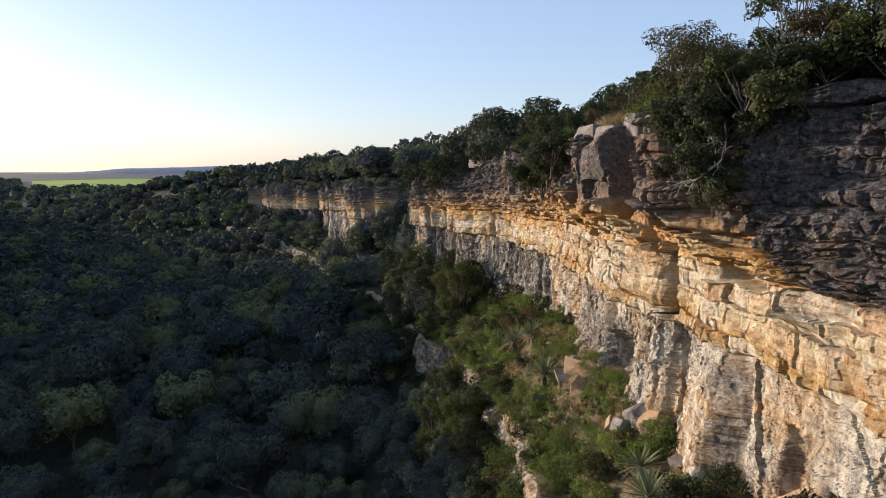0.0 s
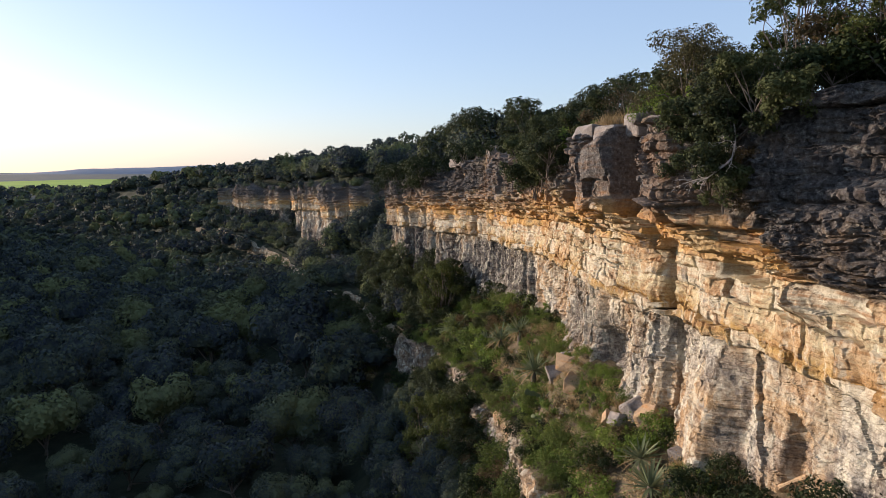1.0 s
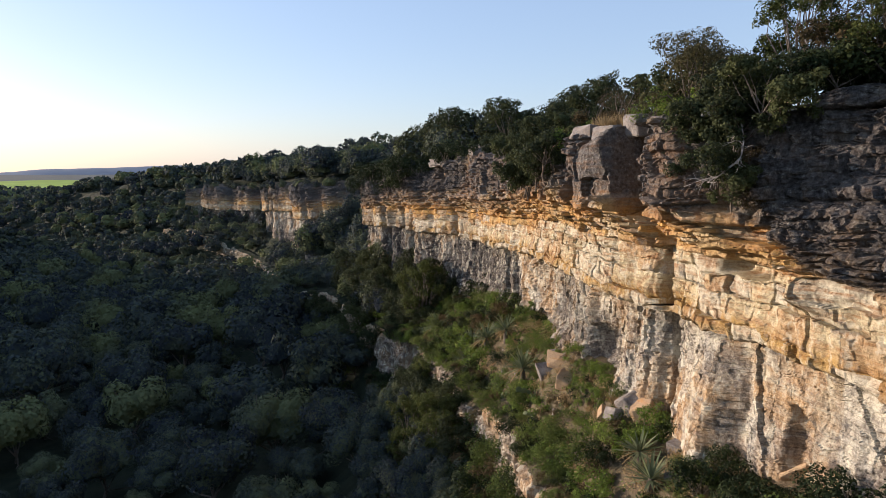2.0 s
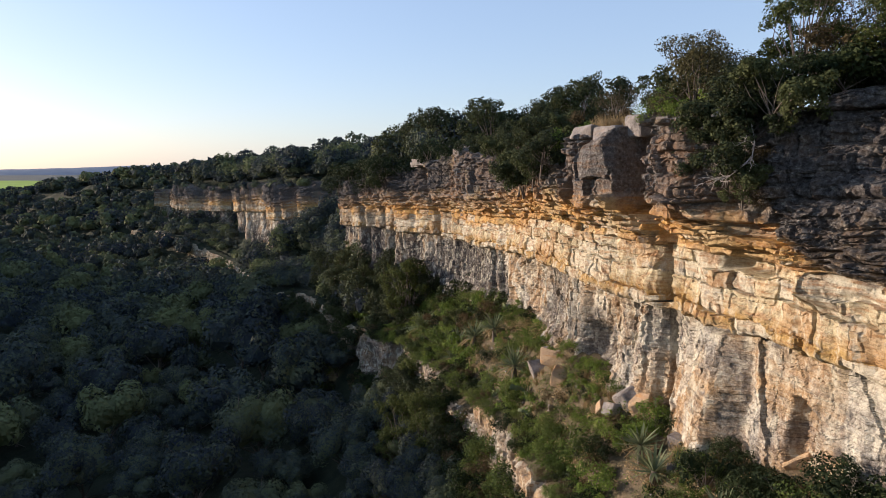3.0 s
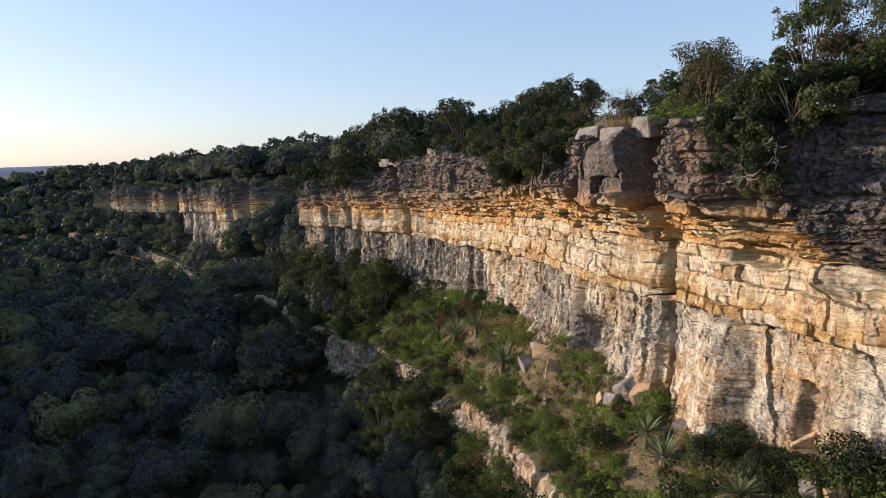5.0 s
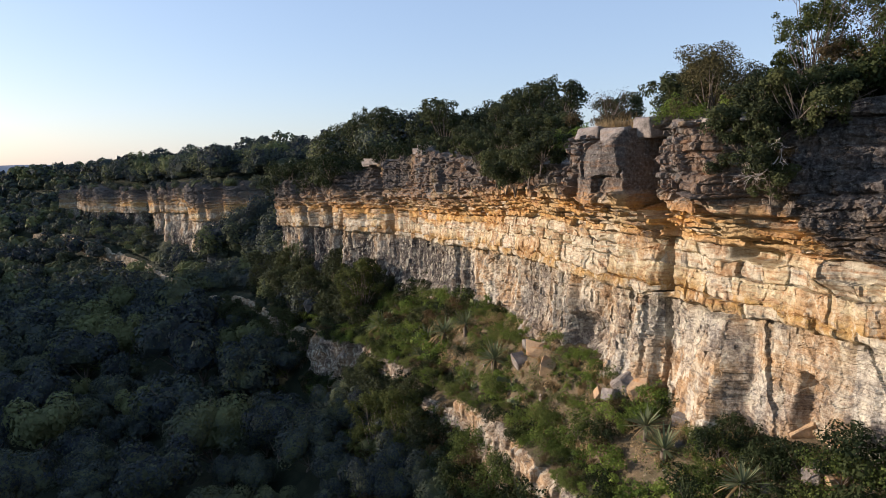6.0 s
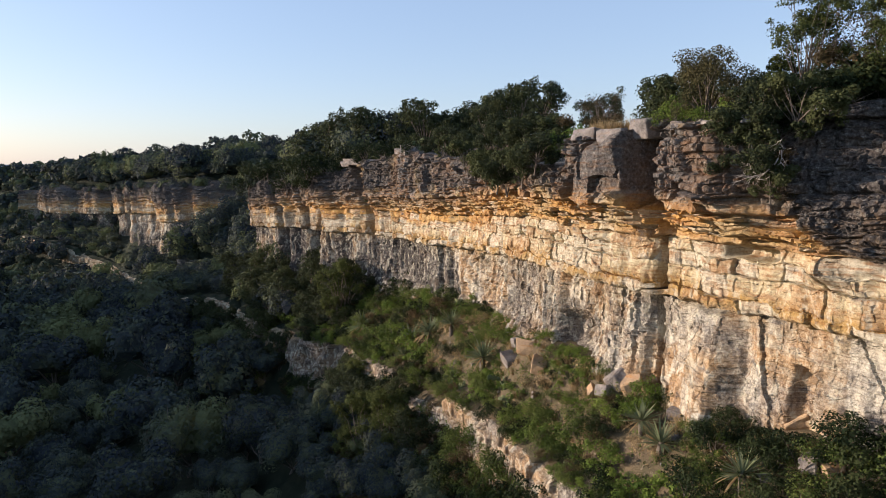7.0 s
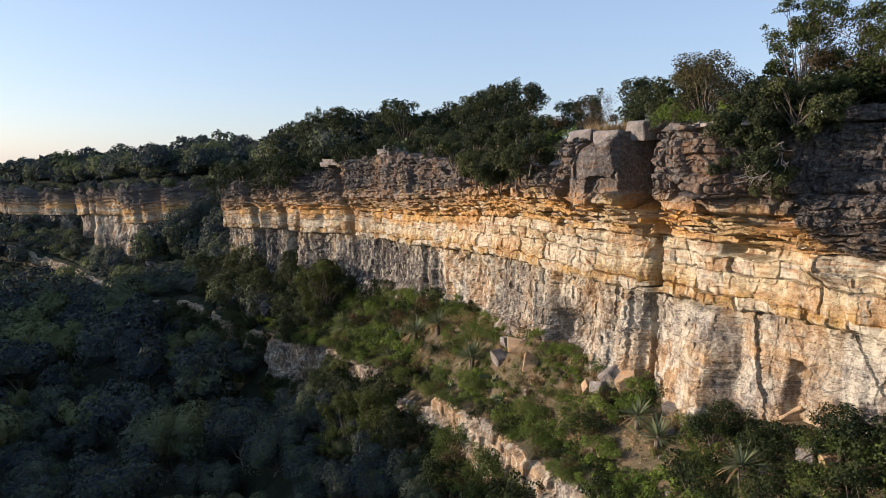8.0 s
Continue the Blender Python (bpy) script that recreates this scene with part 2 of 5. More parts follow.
def leaf_material(name, dark, mid, bright, through_light=0.35, patch=0.25):
    """Leaves vary by clump, by leaf and by plant, and let some light through."""
    m = Nodes(name)
    info = m.tree.nodes.new("ShaderNodeObjectInfo")
    geo = m.tree.nodes.new("ShaderNodeNewGeometry")
    clump = m.noise(geo.outputs["Position"], patch, 3)
    col = m.mix(m.ramp(clump, (0.36, 0.0), (0.64, 1.0)), dark, mid)
    col = m.mix(m.ramp(info.outputs["Random"], (0.15, 0.7), (0.5, 0.0)), col, dark)
    col = m.mix(m.ramp(info.outputs["Random"], (0.6, 0.0), (0.95, 0.6)), col, bright)
    col = m.mix(m.ramp(geo.outputs["Random Per Island"], (0.55, 0.0), (1.0, 0.8)), col, bright)
    m.put(m.bsdf.inputs["Base Color"], col)
    m.bsdf.inputs["Roughness"].default_value = 0.75
    m.bsdf.inputs["Specular IOR Level"].default_value = 0.1
    tr = m.node("ShaderNodeBsdfTranslucent", Color=m.mix(0.5, col, bright))
    mixed = m.tree.nodes.new("ShaderNodeMixShader")
    mixed.inputs[0].default_value = through_light
    m.tree.links.new(m.bsdf.outputs[0], mixed.inputs[1])
    m.tree.links.new(tr, mixed.inputs[2])
    m.tree.links.new(mixed.outputs[0], m.out.inputs["Surface"])
    return m.mat


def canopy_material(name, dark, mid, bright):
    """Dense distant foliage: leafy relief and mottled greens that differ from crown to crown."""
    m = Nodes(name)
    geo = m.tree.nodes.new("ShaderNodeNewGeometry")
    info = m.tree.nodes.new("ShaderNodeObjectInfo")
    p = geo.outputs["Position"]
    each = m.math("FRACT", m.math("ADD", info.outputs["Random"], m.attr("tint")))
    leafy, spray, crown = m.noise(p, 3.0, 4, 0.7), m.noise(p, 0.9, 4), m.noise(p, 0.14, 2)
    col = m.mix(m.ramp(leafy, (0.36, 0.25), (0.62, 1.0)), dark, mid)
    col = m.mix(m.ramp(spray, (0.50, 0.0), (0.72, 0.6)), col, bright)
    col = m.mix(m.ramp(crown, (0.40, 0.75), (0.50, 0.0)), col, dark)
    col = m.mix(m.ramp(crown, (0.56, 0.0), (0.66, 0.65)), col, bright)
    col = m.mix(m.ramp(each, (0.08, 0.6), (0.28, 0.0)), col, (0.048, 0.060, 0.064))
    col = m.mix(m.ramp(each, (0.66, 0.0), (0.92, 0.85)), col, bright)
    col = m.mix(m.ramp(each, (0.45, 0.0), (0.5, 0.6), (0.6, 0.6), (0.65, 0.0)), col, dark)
    col = m.mix(m.ramp(geo.outputs["Random Per Island"], (0.6, 0.0), (1.0, 0.5)), col, bright)
    m.finish(col, 0.8)
    m.bsdf.inputs["Specular IOR Level"].default_value = 0.08
    tr = m.node("ShaderNodeBsdfTranslucent", Color=col)
    mixed = m.tree.nodes.new("ShaderNodeMixShader")
    mixed.inputs[0].default_value = 0.12
    m.tree.links.new(m.bsdf.outputs[0], mixed.inputs[1])
    m.tree.links.new(tr, mixed.inputs[2])
    m.tree.links.new(mixed.outputs[0], m.out.inputs["Surface"])
    return m.mat


def bark_material(name, light, dark):
    m = Nodes(name)
    p = m.local()
    n = m.noise(m.stretch(p, (9, 9, 2)), 2.0, 5, 0.7)
    return m.finish(m.mix(m.ramp(n, (0.35, 0.0), (0.65, 1.0)), dark, light), 0.9, m.bump(n, 0.7, 0.02))


def field_material():
    m = Nodes("green_crop_field")
    p = m.place()
    n = m.noise(m.stretch(p, (0.02, 0.004, 1)), 1.0, 5)
    return m.finish(m.mix(m.ramp(n, (0.3, 0.0), (0.7, 1.0)), (0.16, 0.27, 0.008), (0.24, 0.36, 0.012)), 0.9)


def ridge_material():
    m = Nodes("haze_blue_far_hills")
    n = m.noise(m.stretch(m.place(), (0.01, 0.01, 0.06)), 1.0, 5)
    # the hills' blue is distance haze put into their colour
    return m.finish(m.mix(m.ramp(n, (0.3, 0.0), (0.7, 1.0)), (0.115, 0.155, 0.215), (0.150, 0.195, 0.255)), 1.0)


ROCK = cliff_material()
GREY_STONE = stone_material("grey_lichened_limestone", (0.34, 0.31, 0.285), (0.15, 0.14, 0.13), (0.26, 0.19, 0.13))
WARM_STONE = stone_material("freshly_broken_limestone", (0.50, 0.36, 0.21), (0.36, 0.26, 0.17), (0.46, 0.22, 0.07))
GROUND = ground_material()
FIELD = field_material()
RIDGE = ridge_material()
OAK_LEAF = leaf_material("oak_leaves", (0.021, 0.030, 0.018), (0.042, 0.053, 0.025), (0.085, 0.098, 0.036), 0.2)
# CANOPY's greens lean blue: valley shade and distance haze are put into them
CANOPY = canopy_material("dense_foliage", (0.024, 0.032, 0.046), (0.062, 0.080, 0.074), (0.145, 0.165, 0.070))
BRIGHT_LEAF = leaf_material("mesquite_leaves", (0.062, 0.105, 0.020), (0.115, 0.170, 0.030), (0.20, 0.26, 0.05), 0.3, 0.6)
BROWN_LEAF = leaf_material("dry_brown_leaves", (0.05, 0.042, 0.02), (0.095, 0.07, 0.035), (0.14, 0.10, 0.05), 0.3, 0.5)
YUCCA_LEAF = leaf_material("yucca_blades", (0.10, 0.13, 0.07), (0.17, 0.20, 0.10), (0.28, 0.30, 0.17), 0.15, 0.8)
CACTUS = leaf_material("cactus_pads", (0.09, 0.12, 0.06), (0.14, 0.17, 0.085), (0.22, 0.24, 0.12), 0.0, 1.5)
OLIVE_LEAF = leaf_material("olive_brown_leaves", (0.045, 0.045, 0.020), (0.080, 0.072, 0.034), (0.13, 0.115, 0.05), 0.2, 0.9)
SLENDER_LEAF = leaf_material("slender_tree_leaves", (0.036, 0.050, 0.016), (0.070, 0.088, 0.024), (0.13, 0.145, 0.04), 0.25, 0.9)
SCRUB_LEAF = leaf_material("olive_shrub_leaves", (0.040, 0.064, 0.016), (0.080, 0.112, 0.028), (0.150, 0.18, 0.045), 0.3, 0.7)
HOLLY_LEAF = leaf_material("evergreen_shrub_leaves", (0.012, 0.021, 0.009), (0.021, 0.032, 0.012), (0.042, 0.054, 0.018), 0.12, 0.8)
STRAW = leaf_material("dry_grass_blades", (0.20, 0.14, 0.07), (0.30, 0.22, 0.11), (0.42, 0.32, 0.17), 0.3, 0.8)
BARK = bark_material("grey_bark", (0.20, 0.17, 0.14), (0.08, 0.065, 0.05))
DEAD_WOOD = bark_material("bleached_dead_wood", (0.50, 0.46, 0.41), (0.28, 0.25, 0.22))

# ---- the plan: lines along the cliff, by the distance ahead ----
X_LOW = line((-60, 14), (0, 9.6), (12, 8.9), (15.5, 8.65), (17.3, 8.45), (18, 8.8), (22.75, 8.5), (23.05, 8.0), (24.0, 7.6), (25.2, 7.65), (28, 7.9), (29, 7.8), (30.2, 7.1), (33, 7.7),
             (36, 8.2), (39, 8.3), (43.5, 7.8), (49.3, 6.8), (55, 6.4), (57.5, 5.4), (61, 4.6), (65, 3.6), (70, 2.6), (75, 1.5), (85, -1.2), (93, -3.0), (97, -4.0), (99.5, 4), (108, 7),
             (118, 5), (127, -3), (132, -12.6), (147, -19.5), (165, -26), (190, -37), (201, -51), (210, -68), (235, -92))
X_BAND = line((-60, 13), (0, 8.6), (12, 8.15), (14.2, 7.95), (16.3, 8.0), (17.4, 7.9), (18.8, 7.5), (20.9, 7.75), (21.4, 7.75), (21.75, 7.1), (24.4, 6.5), (26, 6.2), (29, 6.15), (34.5, 6.5), (39, 6.9), (43.4, 7.2), (45.5, 6.5),
              (51, 5.6), (61, 4.4), (65, 3.0), (70, 1.4), (75, 0.6), (85, -1.8), (93, -3.6), (97, -4.9), (99.5, 3.2), (108, 6.2), (118, 4.2), (127, -4), (132, -13.4), (147, -20), (165, -27), (190, -38),
              (201, -52), (210, -69), (235, -93))
X_CAP = line((-60, 13), (0, 8.6), (12, 8.1), (13.6, 7.5), (14.6, 6.9), (15.5, 6.4), (16.3, 5.2), (18, 5.0), (19.4, 5.8), (20.4, 6.5), (20.6, 6.9), (20.66, 8.2), (20.86, 8.2), (20.92, 5.15), (22.5, 4.75), (24, 4.6), (25.6, 4.85),
             (28, 4.6), (31, 4.9), (34, 5.2), (40, 5.3), (45, 5.0), (50.6, 4.5), (55, 4.0), (61, 3.2), (63.5, 3.0), (65, 2.0), (67.7, 0.8), (70, 0.6), (75, -0.4), (85, -2.4), (93, -3.9), (97, -4.9), (99.5, 3.2), (108, 6.2),
             (118, 4.2), (127, -4), (132, -13.4), (147, -20.2), (165, -27), (190, -38), (201, -52), (210, -69), (235, -93))
Z_TOP = line((-60, 33), (0, 32.0), (12, 31.6), (13.9, 31.6), (14.9, 31.2), (17.5, 31.2), (19.5, 31.6), (20.4, 31.6), (22, 31.1), (24, 31.0), (25.2, 30.1),
             (28, 29.8), (31, 29.9), (38, 30.4), (45, 30.8), (51, 31.2), (55, 30.8), (63, 30.3), (66, 29.6), (75, 28.9), (90, 28.2), (110, 27.7),
             (147, 26.4), (190, 24.6), (207, 24.4), (235, 21))
Z_BASE = line((-60, 20.6), (12, 21.1), (15.6, 21.1), (18, 20.7), (24, 20.4), (30, 20.7), (42, 20.1), (54, 18.9), (64, 17.6), (75, 16.2), (110, 14), (147, 12.6), (190, 13.6), (207, 14), (235, 10))
Z_DIP = line((-60, 0), (24, 0), (31, 0.1), (45, -0.8), (64, -1.4), (75, -1.8), (100, -3.4), (147, -5.3), (195, -6.2), (235, -7))
X_LIP = line((-60, 6), (12, 4.4), (25, 4.0), (30, 4.1), (35, 4.0), (39, 3.5), (46, 2.6), (54.7, 1.2), (60, -0.4), (66, -2), (83, -6.8), (92, -8.8), (107, -16), (120, -20),
             (160, -31), (176, -43), (184, -51), (197, -58), (235, -100))
Z_LIP = line((-60, 17.5), (12, 17.5), (25, 17.1), (30, 16.8), (38, 15.8), (54.7, 14.8), (66, 13.0), (83, 12.6), (120, 9.5), (160, 7.6), (176, 10.6), (184, 12.0), (197, 12.2), (235, 8))



def bays(f):
    """The far wall runs in and out in buttresses and bays."""
    def at(y):
        y = np.asarray(y, float)
        return f(y) + step(40, 46, y) * (1 - step(95, 97, y)) * (0.75 * vnoise(y / 2.9 + 0.4, y * 0, 94) + 0.4 * vnoise(y / 1.1, y * 0, 95)) + step(131, 138, y) * (1 - step(203, 209, y)) * (3.2 * vnoise(y / 9, y * 0, 91) + 1.8 * vnoise(y / 3.4, y * 0, 92))
    return at


X_LOW, X_BAND, X_CAP = bays(X_LOW), bays(X_BAND), bays(X_CAP)


def ground_height(x, y):
    """One sheet: valley floor, talus, bench below the cliff, plateau above it."""
    x, y = np.asarray(x, float), np.asarray(y, float)
    yc = np.clip(y, -60, 235)
    shift = np.where(y > 235, (y - 235) * 1.1, 0.0) + np.where(y < -60, (-60 - y) * -0.3, 0.0)
    xs = x + shift
    fade = 1 - step(235, 420, y)
    lip, zl, low = X_LIP(yc), Z_LIP(yc), X_LOW(yc)
    down = np.maximum(lip - xs, 0)
    valley = 1.0 + (zl - 2.7 - 2.6 * np.exp(-((y - 61) / 6) ** 4)) * np.exp(-down / 9.0) + 0.8 * fbm(x / 14, y / 14, 3, 3) * step(1, 12, down)
    lip = lip + 0.8
    tt = np.clip((xs - lip) / np.maximum(low - lip, 1.0), 0, 1.4)
    bench = zl + 0.1 + (Z_BASE(yc) + 0.6 - zl - 0.1) * np.minimum(tt, 1.0) ** (0.60 + 0.28 * step(40, 56, y)) + 0.25 * fbm(x / 2.2, y / 2.2, 3, 8)
    back = xs - low
    gully = step(99, 108, y) * (1 - step(127, 132, y))
    top = Z_TOP(yc) - 0.15 + (2.2 + 4.5 * step(60, 110, y)) * (1 - np.exp(-np.maximum(back, 0) / 18)) + 0.3 * fbm(x / 9, y / 9, 3, 5)
    z = np.where(xs < lip, valley, bench)
    z = z + (top - z) * np.clip((back - 2.0 + 17 * gully) / (1.4 + 22 * step(196, 216, y) + 18 * gully), 0, 1)
    far = 1.5 * fbm(x / 300, y / 300, 3, 6)
    z = far * step(200, 700, np.hypot(x, y)) + (z - 1.0) * fade * (1 - step(300, 900, np.abs(x))) * (1 - step(60, 300, -y)) + 1.0 * fade
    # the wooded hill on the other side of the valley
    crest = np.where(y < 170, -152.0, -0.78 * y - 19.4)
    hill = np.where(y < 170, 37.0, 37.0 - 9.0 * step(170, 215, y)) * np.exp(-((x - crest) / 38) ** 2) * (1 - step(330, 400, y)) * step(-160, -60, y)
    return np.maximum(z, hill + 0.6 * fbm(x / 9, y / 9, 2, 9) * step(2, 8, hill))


# ---- ground, far field and hills ----
def outward(inner, far_to, grow):
    """Continues a row of grid lines on both sides with growing gaps."""
    up, a = [inner[-1]], inner[-1] - inner[-2]
    while up[-1] < far_to:
        a *= grow
        up.append(up[-1] + a)
    dn, a = [inner[0]], inner[1] - inner[0]
    while dn[-1] > -far_to:
        a *= grow
        dn.append(dn[-1] - a)
    return np.concatenate([dn[:0:-1], inner, up[1:]])


gx = outward(np.concatenate([np.arange(-100, -16, 1.3), np.arange(-16, 14, 0.45)]), 4900, 1.15)
gy = outward(np.concatenate([np.arange(10, 80, 0.5), np.arange(80, 215, 1.2)]), 4900, 1.12)
GX, GY = np.meshgrid(gx, gy)
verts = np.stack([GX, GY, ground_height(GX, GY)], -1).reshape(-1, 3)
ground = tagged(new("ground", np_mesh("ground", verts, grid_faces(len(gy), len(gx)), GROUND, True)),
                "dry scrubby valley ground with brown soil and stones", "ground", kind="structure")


def strip(name, mat, bearings, near, far, z, label, category, wobble=0.0):
    ang = np.radians(np.linspace(*bearings, 60))
    dist = np.linspace(near, far, 8)
    A, D = np.meshgrid(ang, dist)
    D = D * (1 + wobble * fbm(A * 9, D * 0 + 2, 3, 4))
    v = np.stack([np.sin(A) * D, np.cos(A) * D, z + 0 * D], -1).reshape(-1, 3)
    return tagged(new(name, np_mesh(name, v, grid_faces(8, 60), mat)), label, category, kind="structure")


field = strip("field", FIELD, (-31.5, -22.5), 1000, 1750, 3.5, "flat bright green crop field in the distant plain", "field", 0.06)


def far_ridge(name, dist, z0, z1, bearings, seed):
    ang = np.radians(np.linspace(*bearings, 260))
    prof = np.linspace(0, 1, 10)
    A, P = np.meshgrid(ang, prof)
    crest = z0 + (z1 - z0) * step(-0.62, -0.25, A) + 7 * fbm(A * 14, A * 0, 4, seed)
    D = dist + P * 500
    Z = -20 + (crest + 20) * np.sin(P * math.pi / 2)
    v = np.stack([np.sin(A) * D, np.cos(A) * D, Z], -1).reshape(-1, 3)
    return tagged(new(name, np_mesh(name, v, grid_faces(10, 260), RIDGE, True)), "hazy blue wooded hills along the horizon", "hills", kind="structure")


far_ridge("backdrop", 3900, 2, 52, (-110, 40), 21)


# ---- the cliff ----
def layer_of(level, bounds):
    k = np.clip(np.searchsorted(bounds, level) - 1, 0, len(bounds) - 2)
    lo, hi = bounds[k], bounds[k + 1]
    return k, (level - lo) / (hi - lo), (lo + hi) / 2, hi - lo


def column(seed):
    """Heights of the bedding planes: massive below, a cream band, thin orange ledges, blocky caprock."""
    r = random.Random(seed)
    zs = [19.0]
    while zs[-1] < 25.0:
        zs.append(zs[-1] + r.uniform(0.5, 1.5))
    zs[-1] = 25.05
    zs += [25.5, 26.35, 26.85, 27.4]
    while zs[-1] < 28.75:
        zs.append(zs[-1] + r.uniform(0.11, 0.28))
    while zs[-1] < 33.5:
        zs.append(zs[-1] + r.uniform(0.3, 0.75))
    return np.array(zs)


BEDS = column(4)


def courses(y, level, high, wide, seed, wobble=0.10):
    """Squared broken stone in rough courses: each block's setting out and lean, the distance to its nearest joint, its random value."""
    u = level / high + 0.45 * vnoise(level / high * 0.7, level * 0, seed) + wobble * fbm(y / (3 * wide), level * 0, 2, seed + 1)
    k = np.floor(u)
    w = wide * (0.6 + 0.9 * hash01(k, k * 0, seed + 2))
    v = y / w + 17 * hash01(k, k * 0, seed + 3) + wobble * vnoise(y / wide, level / high, seed + 4)
    c = np.floor(v)
    fz, fy, rnd = u - k, v - c, hash01(c, k, seed + 5)
    lean = (fy - 0.5) * (hash01(c, k, seed + 6) - 0.5) + (fz - 0.5) * (hash01(c, k, seed + 7) - 0.5)
    return rnd - 0.5 + 0.7 * lean, np.minimum(np.minimum(fz, 1 - fz) * high, np.minimum(fy, 1 - fy) * w), rnd


def prisms(y, level, wide, high, seed):
    """Upright buttresses with sharp arrises, 0 in the re-entrants to 1 on the arris, staggered from tier to tier."""
    tier = np.floor(level / high + 0.35 * vnoise(y / wide * 0.7, y * 0, seed))
    v = y / wide + 0.22 * hash01(tier, tier * 0, seed + 1) + 0.35 * vnoise(y / wide * 0.5, y * 0, seed + 2) + 0.05 * fbm(level * 0.9, y * 0.7, 2, seed + 3)
    c = np.floor(v)
    f, r = v - c, 0.15 + 0.7 * hash01(c, c * 0, seed + 4)
    return np.where(f < r, f / r, (1 - f) / (1 - r)) * (0.35 + 0.65 * hash01(c, tier, seed + 5)), hash01(c, tier, seed + 6)


def cliff_x(y, z, level, fine=1.0):
    """How far out the rock stands (smaller x is further out)."""
    wav = level + 0.03 * fbm(y / 3.5, level * 0.2, 2, 31) + 0.012 * fbm(y * 2.0, level * 2.0, 2, 32)
    k, f, mid_level, thick = layer_of(wav, BEDS)
    low, band, cap = X_LOW(y), X_BAND(y), X_CAP(y)
    a = step(25.0, 25.2, mid_level)
    c = np.clip((mid_level - 27.3) / 1.5, 0, 1)
    # the near buttress keeps its dark rock face down to the pale band
    drop = (1 - step(14.6, 15.1, y)) * step(27.45, 27.6, level)
    c = np.maximum(c ** 0.8, drop)
    x = low + (band - low) * a + (cap - band) * c
    is_low, is_cap = mid_level < 25.05, mid_level > 28.85
    is_thin = (mid_level > 27.4) & ~is_cap & (drop < 0.5)
    is_band = ~is_low & ~is_cap & ~is_thin
    warp = 0.5 * fbm(y * 0.8, level * 0.8, 3, 44)
    w_low, cap_w = 1 - step(24.9, 25.25, level), np.maximum(step(28.6, 29.1, level), drop)
    gap = 23.0 + 0.7 * (30.6 - level)
    block = step(20.88, 20.93, y) * (1 - step(gap - 0.04, gap + 0.04, y)) * step(28.95, 29.0, level + 0.1 * warp + 0.12 * (y - 22))
    # beds broken into blocks between upright joints
    width = np.where(is_low, 2.6, np.where(is_thin, 0.5 + 1.0 * hash01(k, k * 0, 5), 0.9 + 1.2 * hash01(k, k * 0, 6)))
    along = y / width + hash01(k, k * 0, 3) * 17 + np.where(is_low, 0.05, 0.10) * fbm(y * 1.3, level * 1.6, 2, 40)
    cell = np.floor(along)
    rnd = hash01(cell, k, 7)
    joint = np.minimum(along - cell, 1 - along + cell) * width
    amp = np.where(is_low, 0.08, np.where(is_thin, 0.50, np.where(is_cap, 0.30, 0.17)))
    amp = amp * (1 - block)
    x = x + (rnd - 0.5) * amp + (along - cell - 0.5) * (hash01(cell, k, 8) - 0.5) * amp * 0.6
    x = x + np.where(is_thin, 0.34, 0.0) * (hash01(k, k * 0, 11) - 0.5)
    x = x + (f - 0.5) * (hash01(cell, k, 10) - 0.4) * np.where(is_band, 0.16, 0.0)
    x = x + np.where(hash01(cell, k, 9) > 0.45, 0.07, 0.02) * np.exp(-(joint / 0.028) ** 2) * np.where(is_low | is_cap, 0.2, 1.0)
    # thin open bedding planes
    x = x + np.where(is_low | is_cap, 0.0, np.where(is_thin, 0.15, 0.14)) * np.exp(-(f * thick / 0.04) ** 2) * (hash01(cell, k, 20) > 0.25)
    # hollows where a bed has weathered back, with a sharp shelf above
    x = x + np.where(is_band, 0.14, 0.0) * step(0.70, 0.85, hash01(cell, k, 15)) * np.clip(1.2 - 3 * f, 0, 1)
    # smaller breaks within the beds
    b1, bd1, _ = courses(y, level, 0.42, 0.55, 240)
    b2, bd2, _ = courses(y, level, 0.17, 0.26, 250)
    x = x + is_band * (0.08 * b1 + 0.03 * b2) + is_thin * 0.08 * b2
    # caprock: squared blocks in courses, larger rubble, and rough fine courses on the near buttress
    near_b = 1 - step(14.4, 15.2, y)
    c1, cd1, cv1 = courses(y, level, 0.62, 1.05, 260)
    c2, cd2, cv2 = courses(y, level, 0.30, 0.42, 270, 0.16)
    c3, cd3, cv3 = courses(y, level, 1.35, 2.3, 280)
    _, vn = cells(y * 5.5 + warp, level * 5.5, 25)
    _, vd = cells(y * 2.6 + warp, level * 3.0 - 0.4 * warp, 22)
    x = x + block * (0.09 * fbm(y * 0.9, level * 0.9, 4, 35) + 0.34 * courses(y + 0.45 * level, level - 0.25 * y, 1.15, 1.0, 350, 0.3)[0] + 0.05 * (vd - 0.5) + 0.25 * np.clip(30.2 - level, 0, 1.2) - 0.10) + 0.5 * np.exp(-((y - gap) / 0.09) ** 4) * step(29.0, 29.2, level)
    rubble = 0.42 * c3 + 0.32 * (cv1 - 0.5) + 0.20 * (cv2 - 0.5) - 0.22 * prisms(y, level, 1.4, 2.0, 340)[0] + 0.14 * (vd - 0.5) + 0.06 * (vn - 0.5) + 0.10 * np.exp(-(cd1 / 0.035) ** 2) + 0.07 * np.exp(-(cd2 / 0.028) ** 2) + 0.10 * np.exp(-(cd3 / 0.04) ** 2)
    x = x + cap_w * (1 - near_b) * (1 - 0.92 * block) * (1 - 0.6 * np.exp(-((y - 20.4) / 0.45) ** 4)) * rubble
